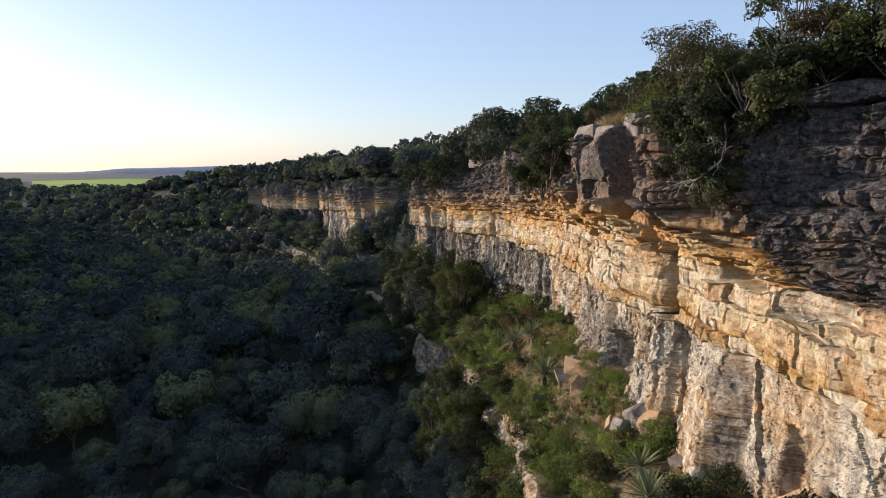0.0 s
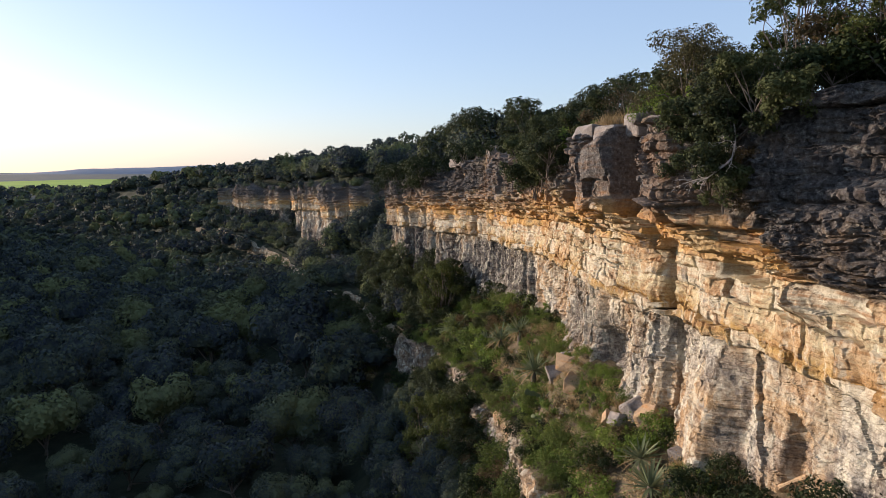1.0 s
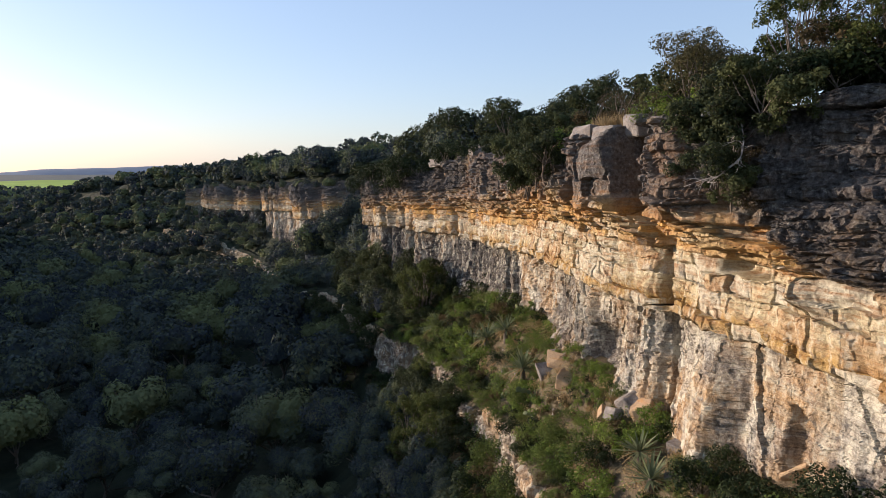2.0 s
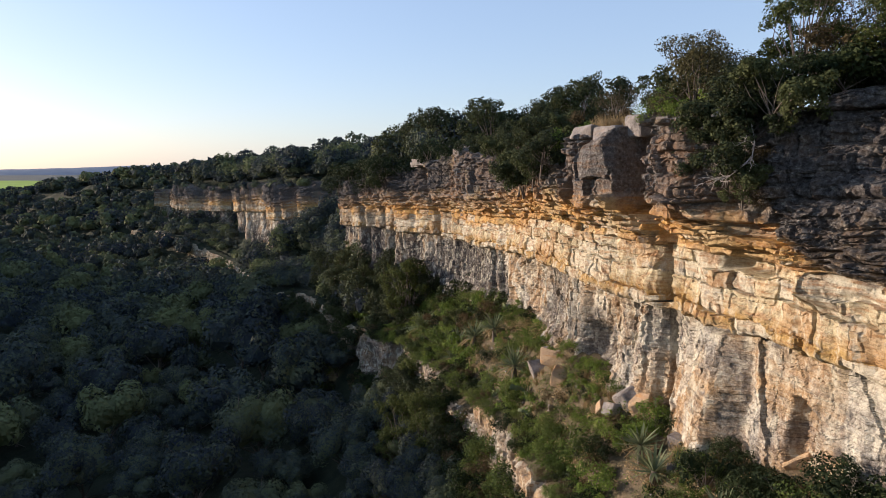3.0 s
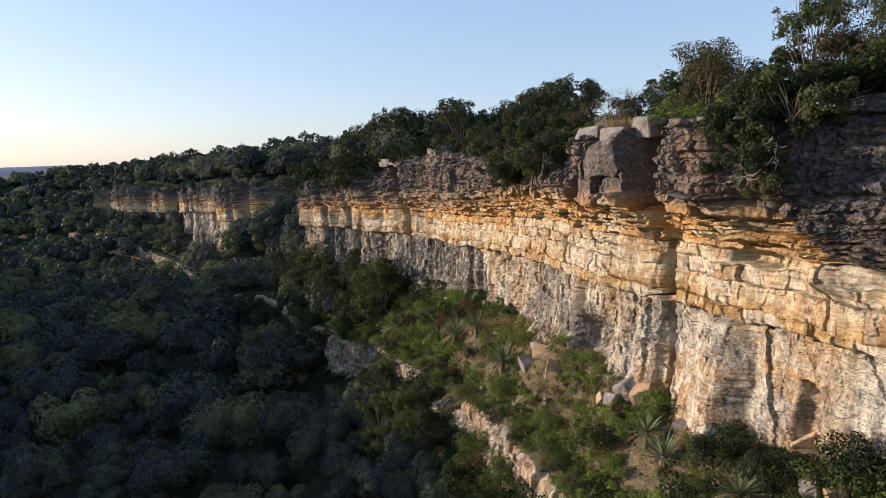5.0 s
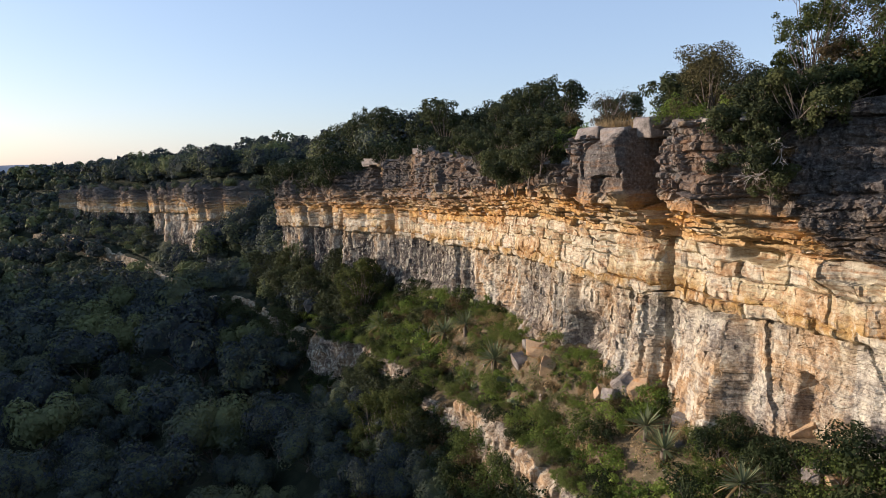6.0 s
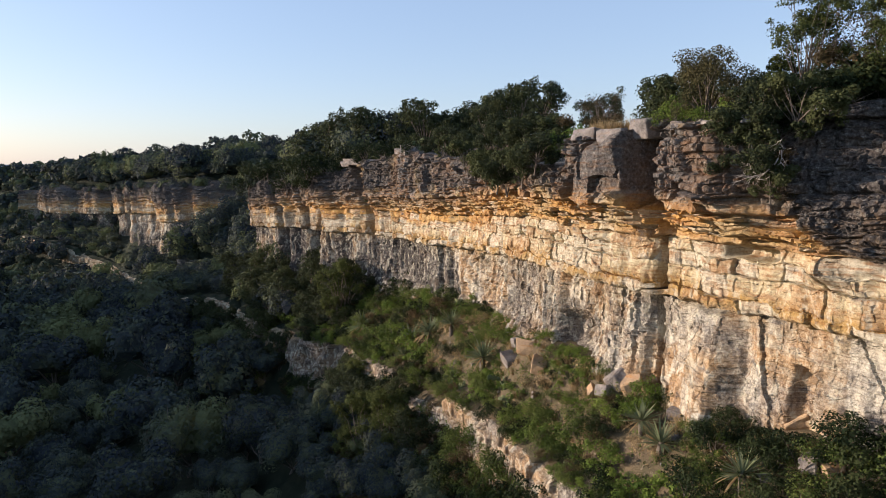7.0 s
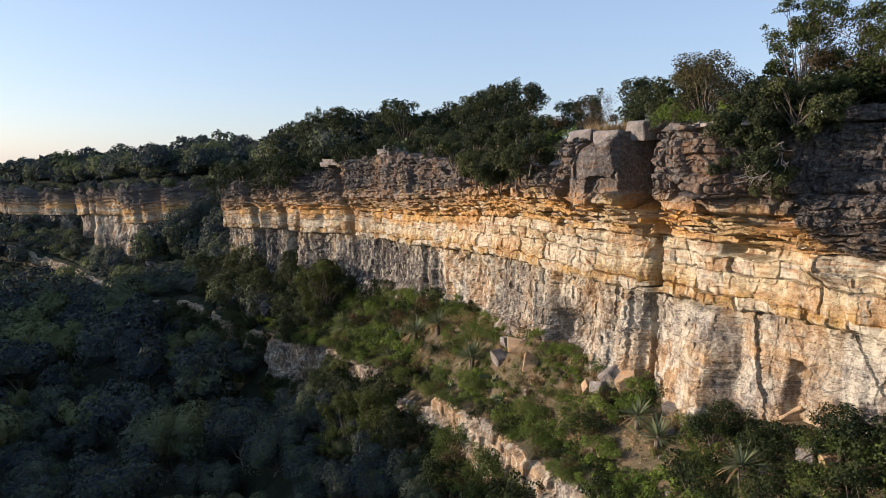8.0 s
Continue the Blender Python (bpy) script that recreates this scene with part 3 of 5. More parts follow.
    rough = 0.22 * (cv3 - 0.5) + 0.16 * (cv1 - 0.5) + 0.13 * (cv2 - 0.5) + 0.12 * (vd - 0.5) + 0.10 * (vn - 0.5) + 0.05 * np.exp(-(cd1 / 0.03) ** 2) + 0.20 * np.exp(-(cd3 / 0.04) ** 2) * (cv3 > 0.3) - 0.30 * prisms(y, level, 1.1, 1.7, 330)[0] - 0.12 * prisms(y, level, 0.4, 0.8, 335)[0] + 0.06 * fbm(y * 2.2, level * 2.2, 4, 37)
    x = x + cap_w * near_b * rough
    # lower wall: upright buttresses with sharp arrises; pitted further on, finely bedded plates near
    right = 1 - step(22.6, 23.2, y)
    p1, pv1 = prisms(y, level, 1.9, 3.4, 300)
    p2, pv2 = prisms(y, level, 0.62, 1.15, 310)
    _, val = cells(y * 0.42 + 0.05 * warp, level * 0.17, 12)
    g2, val2 = cells(y * 1.15 + 0.15 * warp, level * 0.42 + 0.1 * warp, 14)
    g4, _ = cells(y * 3.0 + warp, level * 2.6 + warp, 16)
    spall = step(0.0, 0.5, fbm(y * 0.5, level * 0.5, 2, 53) + 0.2)
    thin_bed = np.floor(level / 0.105 + 0.22 * fbm(y / 2.0, level, 2, 55))
    lam = hash01(thin_bed, np.floor(y / 1.3 + 3 * hash01(thin_bed, thin_bed * 0, 57)), 56) - 0.5
    ribs = -0.42 * p1 - 0.17 * p2 + 0.20 * (pv1 - 0.5) + 0.14 * b1 + 0.05 * b2 + 0.12 * (0.4 - g4) * spall + 0.035 * lam
    plates = (val - 0.5) * 0.20 - 0.10 * p2 * step(0.45, 0.55, val2) + 0.075 * lam + 0.07 * b1 * step(0.4, 0.6, val) + 0.10 * fbm(y * 0.7, level * 0.3, 2, 59)
    crack = np.exp(-(g2 / 0.022) ** 2) * step(0.0, 0.4, fbm(y * 0.6, level * 0.3, 2, 58))
    x = x + w_low * ((1 - right) * (ribs + 0.15) + right * (plates + 0.05 * crack))
    # overhanging brow above the hollow and the stepped foot
    x = x + w_low * 0.9 * np.exp(-((y - 28.2) / 1.3) ** 4 - ((level - 21.8) / 0.9) ** 4)
    x = x - w_low * (1 - right) * (0.45 + 0.25 * hash01(np.floor(y * 1.3), y * 0, 58)) * np.clip((22.0 - level) / 1.8, 0, 1) ** 1.3
    x = x + 0.12 * fbm(y / 4, level / 6, 2, 60) + fine * 0.028 * fbm(y * 5, level * 5, 3, 61)
    w_band = step(25.0, 25.3, level) * (1 - step(27.3, 27.5, level))
    x = x - 0.5 * np.exp(-((y - 14.3) / 0.9) ** 2) * step(26.4, 26.9, level) * (1 - step(27.4, 27.6, level))
    x = x + w_band * (0.10 * fbm(y * 0.9, level * 0.9, 3, 62) - 0.16 * prisms(y, level, 1.0, 0.9, 320)[0])
    # the great open joint beside the overhanging block
    yj = np.interp(level, [20, 25.0, 25.3, 28.2, 29.0, 31.7], [22.5, 22.85, 21.5, 21.3, 20.85, 20.74])
    x = x + (0.6 + 1.8 * step(25.0, 25.3, level)) * np.exp(-((y - yj) / 0.09) ** 6)
    # the pillar, thick at its foot and cut off sharp on its near side
    x = x - w_low * np.interp(level, [20, 21.8, 23, 24.2, 24.6, 24.75], [1.15, 1.1, 0.95, 0.65, 0.5, 0.0]) * np.clip((22.4 - y) / 3.0, 0, 1) ** 0.75 * np.clip((y - 18.25 + 0.08 * b1) / 0.8, 0, 1)
    # the arched hollow at the foot, the dark slot in the pale band
    arch = np.exp(-((y - 15.55) / (0.62 - 0.10 * (level - 22))) ** 8) * (1 - step(23.3, 23.7, level - 0.5 * (y - 15.6)))
    x = x + 0.5 * arch
    x = x + 0.8 * np.exp(-((y - 17.4) / 0.95) ** 6 - ((level - 27.12) / 0.19) ** 6)
    # the top of the near buttress turns back from the edge
    x = x + 0.4 * np.maximum(14.3 - y, 0) * step(29.5, 30.0, level) * step(9, 10, y)
    # dark recesses between the far buttresses
    for at_y, wide, deep in ((61.6, 0.7, 1.3), (69.0, 0.6, 1.0), (76.5, 0.9, 1.4), (83.0, 0.6, 1.0), (89.5, 0.8, 1.3), (140.0, 1.2, 2.0), (151.0, 1.5, 2.5), (162.0, 1.6, 2.5), (174.0, 1.4, 2.5), (186.0, 1.8, 3.0)):
        x = x + deep * np.exp(-((y - at_y - 0.12 * (level - 25)) / wide) ** 4)
    tone = np.where(is_low, 0.5 * val2 + 0.5 * pv2, np.where(is_cap, 0.5 * cv1 + 0.5 * cv2, rnd))
    return x, tone


def varnish_shade(y, level):
    """Dark weathering on the caprock and, further down, on the near buttress; shade put into the lower wall's colour.
    """
    foot = np.interp(y, [0, 12, 14.2, 14.9, 15.6, 60, 80], [27.2, 27.3, 27.6, 28.6, 29.0, 29.2, 29.0])
    far_stain = 0.55 * step(46, 66, y) * step(-0.15, 0.2, fbm(y / 5, level / 4, 3, 74))
    # lower wall darkened in patches: grey stain, with the wall's shade put in
    low_shade_stain = far_stain + 0.85 * step(36, 48, y) * (1 - step(24.6, 25.2, level)) * step(-0.35, 0.15, fbm(y / 3.5, level / 5, 3, 73))
    low_shade_stain = low_shade_stain + (0.75 * (1 - step(15.6, 17.6, y)) + 0.35 * step(23, 27, y) * (1 - step(36, 44, y))) * (1 - step(24.6, 25.2, level)) * step(-0.2, 0.25, fbm(y / 1.7, level / 1.5, 4, 75))
    return low_shade_stain + step(-0.15, 0.25, level - foot + 0.25 * fbm(y * 1.3, level * 1.3, 3, 71)) * np.interp(y, [14.6, 15.6, 20.8, 20.95, 24, 30, 60, 80], [1.0, 0.62, 0.55, 0.8, 0.62, 0.72, 0.78, 0.85]) * (1 - 0.55 * step(24, 30, y) * step(0.0, 0.35, fbm(y / 2.4, level / 9, 3, 76)))


def face_sheet(ys, rows, fine):
    """Corner grid of the rock face from below the ground to the plateau's edge."""
    t = np.linspace(0, 1, rows)
    Y, T = np.meshgrid(ys, t)
    zb, zt = Z_BASE(Y) - 1.2, Z_TOP(Y) + (0.18 + 0.7 * step(98, 105, Y)) * fbm(Y * 0.9, Y * 0, 3, 77)
    Z = zb + (zt - zb) * T
    level = Z - Z_DIP(Y) - 0.7 * step(128, 140, Y) * vnoise(Y / 13, Y * 0, 81)
    X, tone = cliff_x(Y, Z, level, fine)
    round_off = step(0.97, 1.0, T)
    X = X + 0.25 * round_off
    Z = Z + 0.08 * fbm(Y * 2, Z * 2, 2, 78)
    back = np.array([0.25, 0.55, 0.9, 1.4, 2.0, 2.8, 3.8, 5.0, 6.5, 8.0])
    XB = X[-1][None, :] + back[:, None]
    YB = np.repeat(ys[None, :], len(back), 0)
    rise = Z[-1][None, :] + 0.10 * fbm(XB * 1.4, YB * 1.4, 3, 79)
    ZB = rise + 0.02 * back[:, None] - 0.5 * step(5.0, 8.0, back[:, None])
    X, Y, Z = np.vstack([X, XB]), np.vstack([Y, YB]), np.vstack([Z, ZB])
    return X, Y, Z, np.vstack([level, np.repeat(level[-1:], len(back), 0) + 0.2]), np.vstack([tone, np.repeat(tone[-1:], len(back), 0)])


cliff = tagged(new("cliff"), "tall layered limestone cliff with dark caprock over cream and orange beds", "cliff", kind="structure")
for lo, hi, cell, rows, fine in ((-60, 10, 0.8, 60, 0.0), (10, 36, 0.031, 390, 1.0), (36, 98, 0.085, 190, 1.0), (98, 206, 0.24, 120, 1.0)):
    ys = np.linspace(lo, hi, int((hi - lo) / cell) + 1)
    X, Y, Z, LV, TN = face_sheet(ys, rows, fine)
    VN = varnish_shade(Y, LV)
    LV = LV + 0.8 * step(26.0, 26.5, LV) * (1 - step(27.6, 29.5, LV)) * step(30, 42, Y)
    cuts = [0, int(rows * 0.46), int(rows * 0.64), int(rows * 0.74), len(X) - 1]
    for name, a, c in zip(("lower_wall", "pale_band", "thin_ledges", "caprock"), cuts, cuts[1:]):
        s = slice(a, c + 1)
        v = np.stack([X[s], Y[s], Z[s]], -1).reshape(-1, 3)
        child(name, np_mesh(name, v, grid_faces(c + 1 - a, len(ys))[:, ::-1], ROCK, False, {"level": LV[s], "varnish_shade": VN[s], "tone": TN[s]}), cliff)

# the low second step below the bench
ledge = tagged(new("low_cliff"), "low pale limestone ledge below the bushy bench", "cliff", kind="structure")
for lo, hi, cell, rows in ((8, 45, 0.07, 60), (45, 205, 0.16, 44)):
    ys = np.linspace(lo, hi, int((hi - lo) / cell) + 1)
    Y, T = np.meshgrid(ys, np.linspace(0, 1, rows))
    tall_ = 4.3 + 0.22 * fbm(Y / 3, Y * 0, 2, 120) - 0.8 * step(0.1, 0.5, vnoise(Y / 4.3, Y * 0, 134)) * step(31, 34, Y)
    Z = Z_LIP(Y) - 4.2 + tall_ * T
    LV = 20.8 + 3.0 * T + 3.4 * step(58, 75, Y)
    q1, qd1, qv1 = courses(Y + 0.12 * Z, Z, 0.85, 1.3, 400)
    q2, qd2, qv2 = courses(Y, Z, 0.34, 0.55, 410)
    pr, _ = prisms(Y, Z, 0.75, 1.6, 420)
    X = X_LIP(Y) + 0.2 - 0.35 * (1 - T) + 0.34 * q1 + 0.15 * q2 - 0.20 * pr + 0.09 * np.exp(-(qd1 / 0.05) ** 2) + 0.06 * fbm(Y * 1.5, Z * 1.5, 3, 115) + 0.25 * step(0.94, 1, T) + 0.3 * fbm(Y / 4.5, T * 0.4, 2, 129) + step(40, 55, Y) * (0.4 * fbm(Y / 2.3, T * 2, 4, 125) - 0.14 * q1 - 0.3 * prisms(Y + 0.4 * Z, Z, 1.6, 2.4, 430)[0])
    X = X + 0.8 * step(38, 46, Y) * (1 - step(80, 90, Y)) * step(0.2, 0.45, vnoise(Y / 4.0, Y * 0, 131))
    X, Z = X - 0.5, Z + 0.12 * (1 - step(46, 60, Y)) + 0.6 * step(80, 90, Y)
    XB = X[-1:] + np.array([0.10, 0.22, 0.45])[:, None]
    YB = np.repeat(ys[None], 3, 0)
    ZB = Z[-1:] + np.array([0.02, -0.06, -0.6])[:, None] + 0.05 * fbm(XB * 2, YB * 2, 3, 123)
    XS = X[-1:] + np.array([0.06, 0.35, 0.8, 1.3, 1.9])[:, None]
    YS = np.repeat(ys[None], 5, 0)
    ZS = Z[-1:] + np.array([0.015, 0.20, 0.42, 0.52, -0.3])[:, None] + 0.07 * fbm(XS * 2, YS * 2, 3, 124) * np.array([0, 1, 1, 1, 1])[:, None]
    child("soil_edge", np_mesh("soil_edge", np.stack([XS, YS, ZS], -1).reshape(-1, 3), grid_faces(5, len(ys))[:, ::-1], GROUND, True), ledge, "brown stony soil along the ledge's lip")
    v = np.stack([np.vstack([X, XB]), np.vstack([Y, YB]), np.vstack([Z, ZB])], -1).reshape(-1, 3)
    lv = np.vstack([LV, np.repeat(LV[-1:], 3, 0)])
    # the ledge's shade further along is put into its colour as extra dark coat
    child("rock_face", np_mesh("rock_face", v, grid_faces(rows + 3, len(ys))[:, ::-1], ROCK, False, {"level": lv, "varnish_shade": (0.15 + 0.4 * step(36, 50, np.vstack([Y, YB])) - 0.1 * step(62, 75, np.vstack([Y, YB]))), "tone": 0.5 * np.vstack([qv1, np.repeat(qv1[-1:], 3, 0)])}), ledge)


# ---- plants ----
def tube(points, radii, sides=6):
    """Tapered limb as corners and quads."""
    pts, v = [Vector(p) for p in points], []
    for i, p in enumerate(pts):
        d = (pts[min(i + 1, len(pts) - 1)] - pts[max(i - 1, 0)]).normalized()
        a = d.orthogonal().normalized()
        c = d.cross(a)
        v += [p + radii[i] * (math.cos(w) * a + math.sin(w) * c) for w in [2 * math.pi * k / sides for k in range(sides)]]
    q = [(i * sides + k, i * sides + (k + 1) % sides, (i + 1) * sides + (k + 1) % sides, (i + 1) * sides + k) for i in range(len(pts) - 1) for k in range(sides)]
    return np.array(v), np.array(q)


def merged(pieces):
    vs, qs, n = [], [], 0
    for v, q in pieces:
        vs.append(v)
        qs.append(q + n)
        n += len(v)
    return np.vstack(vs), np.vstack(qs)


def leaves(rng, centres, radii, count, size, up=0.3, flat=0.8, shell=0.6):
    """Small pointed leaves in shells round the clump centres."""
    n = len(centres)
    w = radii ** 2
    pick = rng.choice(n, count, p=w / w.sum())
    d = rng.normal(size=(count, 3))
    d[:, 2] += 0.35
    d /= np.linalg.norm(d, axis=1)[:, None]
    rad = radii[pick] * (shell + (1.08 - shell) * rng.random(count) ** 0.5)
    p = centres[pick] + d * rad[:, None] * np.array([1, 1, flat])
    nrm = d * 1.0 + rng.normal(size=(count, 3)) * 0.42 + np.array([0, 0, up])
    nrm /= np.linalg.norm(nrm, axis=1)[:, None]
    t = np.cross(nrm, rng.normal(size=(count, 3)))
    t /= np.linalg.norm(t, axis=1)[:, None]
    bt = np.cross(nrm, t)
    s = size * (0.55 + 0.9 * rng.random(count))[:, None]
    v = np.stack([p - t * s * 1.1, p + t * s * 0.8 + bt * s * 0.7, p + t * s * 0.5 - bt * s * 0.8 + nrm * s * 0.2], 1).reshape(-1, 3)
    return v, np.arange(count * 3).reshape(-1, 3)


def tree_shape(seed, height, spread, clumps, count, leaf, bare=0.25, stems=1, low=False, puff=0.38, twigs=2, shell=0.6, girth=0.03):
    """Trunk and limbs (corners, quads), and a crown of leaves."""
    rng = np.random.default_rng(seed)
    wood, centres, radii = [], [], []
    base_r = girth * height
    foot = 0.12 if low else bare
    squash = rng.uniform(0.8, 1.2)
    for s in range(stems):
        ang = rng.uniform(0, 6.28)
        lean = np.array([math.cos(ang), math.sin(ang), 0]) * spread * (0.12 if stems == 1 else 0.3)
        fork = np.array([0, 0, height * foot]) + lean * 0.6
        thin = stems ** -0.5
        wood.append(tube([(0.02 * s, 0, -0.3), fork * 0.5 + rng.normal(size=3) * 0.012 * height, fork], [base_r * thin, base_r * 0.8 * thin, base_r * 0.6 * thin], 7))
        for k in range(max(2, clumps // stems)):
            a, hh = k * 2.399 + rng.uniform(-0.6, 0.6), foot + (0.84 - foot) * rng.random() ** 0.75
            env = math.sqrt(max(0.05, 1 - ((hh - 0.38) / 0.62) ** 2)) * spread * rng.uniform(0.4, 0.85)
            tip = np.array([math.cos(a) * env * squash, math.sin(a) * env / squash, hh * height]) + lean
            r = spread * puff * rng.uniform(0.7, 1.25)
            mid = fork * 0.45 + tip * 0.55 + np.array([0, 0, 0.05 * height]) + rng.normal(size=3) * 0.04 * height
            wood.append(tube([fork, mid, tip], [base_r * 0.42, base_r * 0.25, base_r * 0.07], 4))
            centres.append(tip)
            radii.append(r)
            for j in range(twigs):
                tw = tip + np.clip(rng.normal(size=3), -1.2, 1.2) * r * 0.75
                wood.append(tube([mid * 0.3 + tip * 0.7, tip * 0.5 + tw * 0.5, tw], [base_r * 0.13, base_r * 0.08, base_r * 0.03], 3))
                centres.append(tw)
                radii.append(r * rng.uniform(0.35, 0.6))
    return merged(wood), leaves(rng, np.array(centres), np.array(radii), count, leaf, shell=shell)


def ball(subdivisions):
    bm = bmesh.new()
    bmesh.ops.create_icosphere(bm, subdivisions=subdivisions, radius=1)
    v = np.array([p.co for p in bm.verts])
    q = np.array([[p.index for p in f.verts] for f in bm.faces])
    bm.free()
    return v, q


BALLS = {n: ball(n) for n in (1, 2, 3)}


def lumpy_crown(seed, height, spread, fineness, count, leaf):
    """A dense crown: leaves in rounded boughs of unequal size round a small dark core of twigs and leaves."""
    rng = np.random.default_rng(seed)
    boughs = rng.normal(size=(20, 3))
    boughs[:, 2] = np.abs(boughs[:, 2]) * 0.9 - 0.25
    boughs /= np.linalg.norm(boughs, axis=1)[:, None]
    reach = rng.uniform(0.5, 1.0, 20)
    wide = rng.uniform(0.85, 1.15)
    scale = np.array([spread * wide, spread / wide, height * 0.56])
    lift = np.array([0, 0, height * 0.46])

    def surface(d):
        close = np.arccos(np.clip(d @ boughs.T, -1, 1))
        r = 0.45 + 0.55 * (reach[None] * np.sqrt(np.clip(1 - (close / 0.50) ** 2, 0, 1))).max(1)
        p = d * r[:, None]
        p[:, 2] *= np.where(p[:, 2] < 0, 0.75, 1.0)
        return p
    core, tri = BALLS[fineness]
    v = surface(core) * scale * 0.76 + lift
    d = rng.normal(size=(count, 3))
    d[:, 2] = np.where(d[:, 2] < -0.4, -d[:, 2], d[:, 2])
    d /= np.linalg.norm(d, axis=1)[:, None]
    near = 1e-3
    p = surface(d)
    side1 = np.cross(d, np.array([0.3, 0.5, 0.81]))
    side1 /= np.linalg.norm(side1, axis=1)[:, None]
    side2 = np.cross(d, side1)
    out = np.cross((surface(d + side1 * near) - p), (surface(d + side2 * near) - p))
    out /= np.linalg.norm(out, axis=1)[:, None] + 1e-12
    out *= np.sign((out * d).sum(1))[:, None]
    nrm = out + rng.normal(size=(count, 3)) * 0.26
    nrm /= np.linalg.norm(nrm, axis=1)[:, None]
    t = np.cross(nrm, rng.normal(size=(count, 3)))
    t /= np.linalg.norm(t, axis=1)[:, None]
    bt = np.cross(nrm, t)
    c = p * scale * (0.90 + 0.16 * rng.random((count, 1))) + lift
    s = leaf * rng.uniform(0.5, 1.4, (count, 1))
    lv = np.stack([c - t * s, c + t * s * 0.7 + bt * s * 0.7, c + t * s * 0.5 - bt * s * 0.8], 1).reshape(-1, 3)
    return np.vstack([v, lv]), np.vstack([tri, np.arange(count * 3).reshape(-1, 3) + len(v)])


def dense_tree(name, seed, height, spread, fineness, count, leaf, label):
    wood, _ = tree_shape(seed, height, spread, 5, 3, 0.01, low=True, twigs=0)
    v, tri = lumpy_crown(seed, height, spread, fineness, count, leaf)
    ob = tagged(new(name), label, "tree", "trees of the valley wood")
    child("trunk", np_mesh("trunk", *wood, BARK, True), ob)
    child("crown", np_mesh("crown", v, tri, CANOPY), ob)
    return ob


def tree(name, seed, height, spread, clumps, count, leaf, mat, label, category, group="", bark=BARK, **kw):
    (wv, wq), (lv, lq) = tree_shape(seed, height, spread, clumps, count, leaf, **kw)
    ob = tagged(new(name), label, category, group)
    child("trunk", np_mesh("trunk", wv, wq, bark, True), ob)
    child("crown", np_mesh("crown", lv, lq, mat), ob)
    return ob


def stand(ob, x, y, turn=0.0, size=1.0, sink=0.05, z=None):
    """Puts a plant on the ground."""
    zz = float(ground_height(x, y)) if z is None else z
    ob.matrix_basis = pose(x, y, zz - sink, 0, 0, turn) @ Matrix.Diagonal((size, size, size, 1))
    return ob


def again(ob, x, y, turn, size, sink=0.05, z=None):
    c = copy_thing(ob, Matrix())
    return stand(c, x, y, turn, size, sink, z)


rng = np.random.default_rng(11)

# the woods on the valley floor: near trees are things of their own
def valley_models(fineness, count, leaf):
    return [dense_tree("valley_tree", 100 + k, 5.4 + 0.5 * (k % 3), 3.0 + 0.25 * (k % 4), fineness, count, leaf,
                       ("broad dark green oak in the shaded valley wood", "dense olive green oak in the valley wood", "dark evergreen oak on the valley slope",
                        "round green tree in the valley wood", "dusky green tree among the valley oaks", "dull green tree on the valley slope")[k]) for k in range(6)]


kinds = valley_models(3, 4800, 0.10) + valley_models(2, 2000, 0.155)
spots = []
tries = rng.uniform((-85, 22), (8, 104), (9000, 2))
for x, y in tries:
    out = float(X_LIP(y)) - x
    size = (0.45 + 0.3 * rng.random()) if out < 6 else (0.55 + 1.15 * rng.random() ** 1.5)
    if out < (0.6 if y < 24 else 2.3 if y < 46 else 6.0 if 55 < y < 67 else 1.8) or abs(x + 4) > 0.78 * y + 8:
        continue
    if all((x - a) ** 2 + (y - c) ** 2 > ((1.5 if out < 7 else 2.25) * (size + d)) ** 2 for a, c, d in spots):
        spots.append((x, y, size))
first = set()
spots.sort(key=lambda q: q[1])
for x, y, size in spots:
    k = int(rng.choice(6, p=[0.24, 0.22, 0.2, 0.18, 0.04, 0.12])) + (6 if y > 66 else 0)
    if k not in first:
        first.add(k)
        stand(kinds[k], x, y, rng.uniform(0, 360), size, 0.3)
    else:
        again(kinds[k], x, y, rng.uniform(0, 360), size, 0.3)


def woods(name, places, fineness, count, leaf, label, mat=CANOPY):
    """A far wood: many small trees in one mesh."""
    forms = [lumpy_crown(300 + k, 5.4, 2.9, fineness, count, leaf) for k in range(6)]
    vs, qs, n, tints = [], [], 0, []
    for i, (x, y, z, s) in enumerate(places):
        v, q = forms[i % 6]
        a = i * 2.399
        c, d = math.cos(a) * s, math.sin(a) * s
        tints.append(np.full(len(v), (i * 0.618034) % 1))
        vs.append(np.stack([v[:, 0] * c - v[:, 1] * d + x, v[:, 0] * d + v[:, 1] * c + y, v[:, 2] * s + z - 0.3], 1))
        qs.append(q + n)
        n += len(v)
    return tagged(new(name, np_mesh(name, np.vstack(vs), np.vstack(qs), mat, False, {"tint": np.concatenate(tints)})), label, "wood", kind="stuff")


def scatter(ylo, yhi, xlo, xhi, gap, keep):
    x, y = np.meshgrid(np.arange(xlo, xhi, gap), np.arange(ylo, yhi, gap))
    x, y = (x + rng.uniform(-0.4, 0.4, x.shape) * gap).ravel(), (y + rng.uniform(-0.4, 0.4, y.shape) * gap).ravel()
    ok = keep(x, y)
    x, y = x[ok], y[ok]
    return list(zip(x, y, ground_height(x, y), rng.uniform(0.7, 1.25, len(x))))


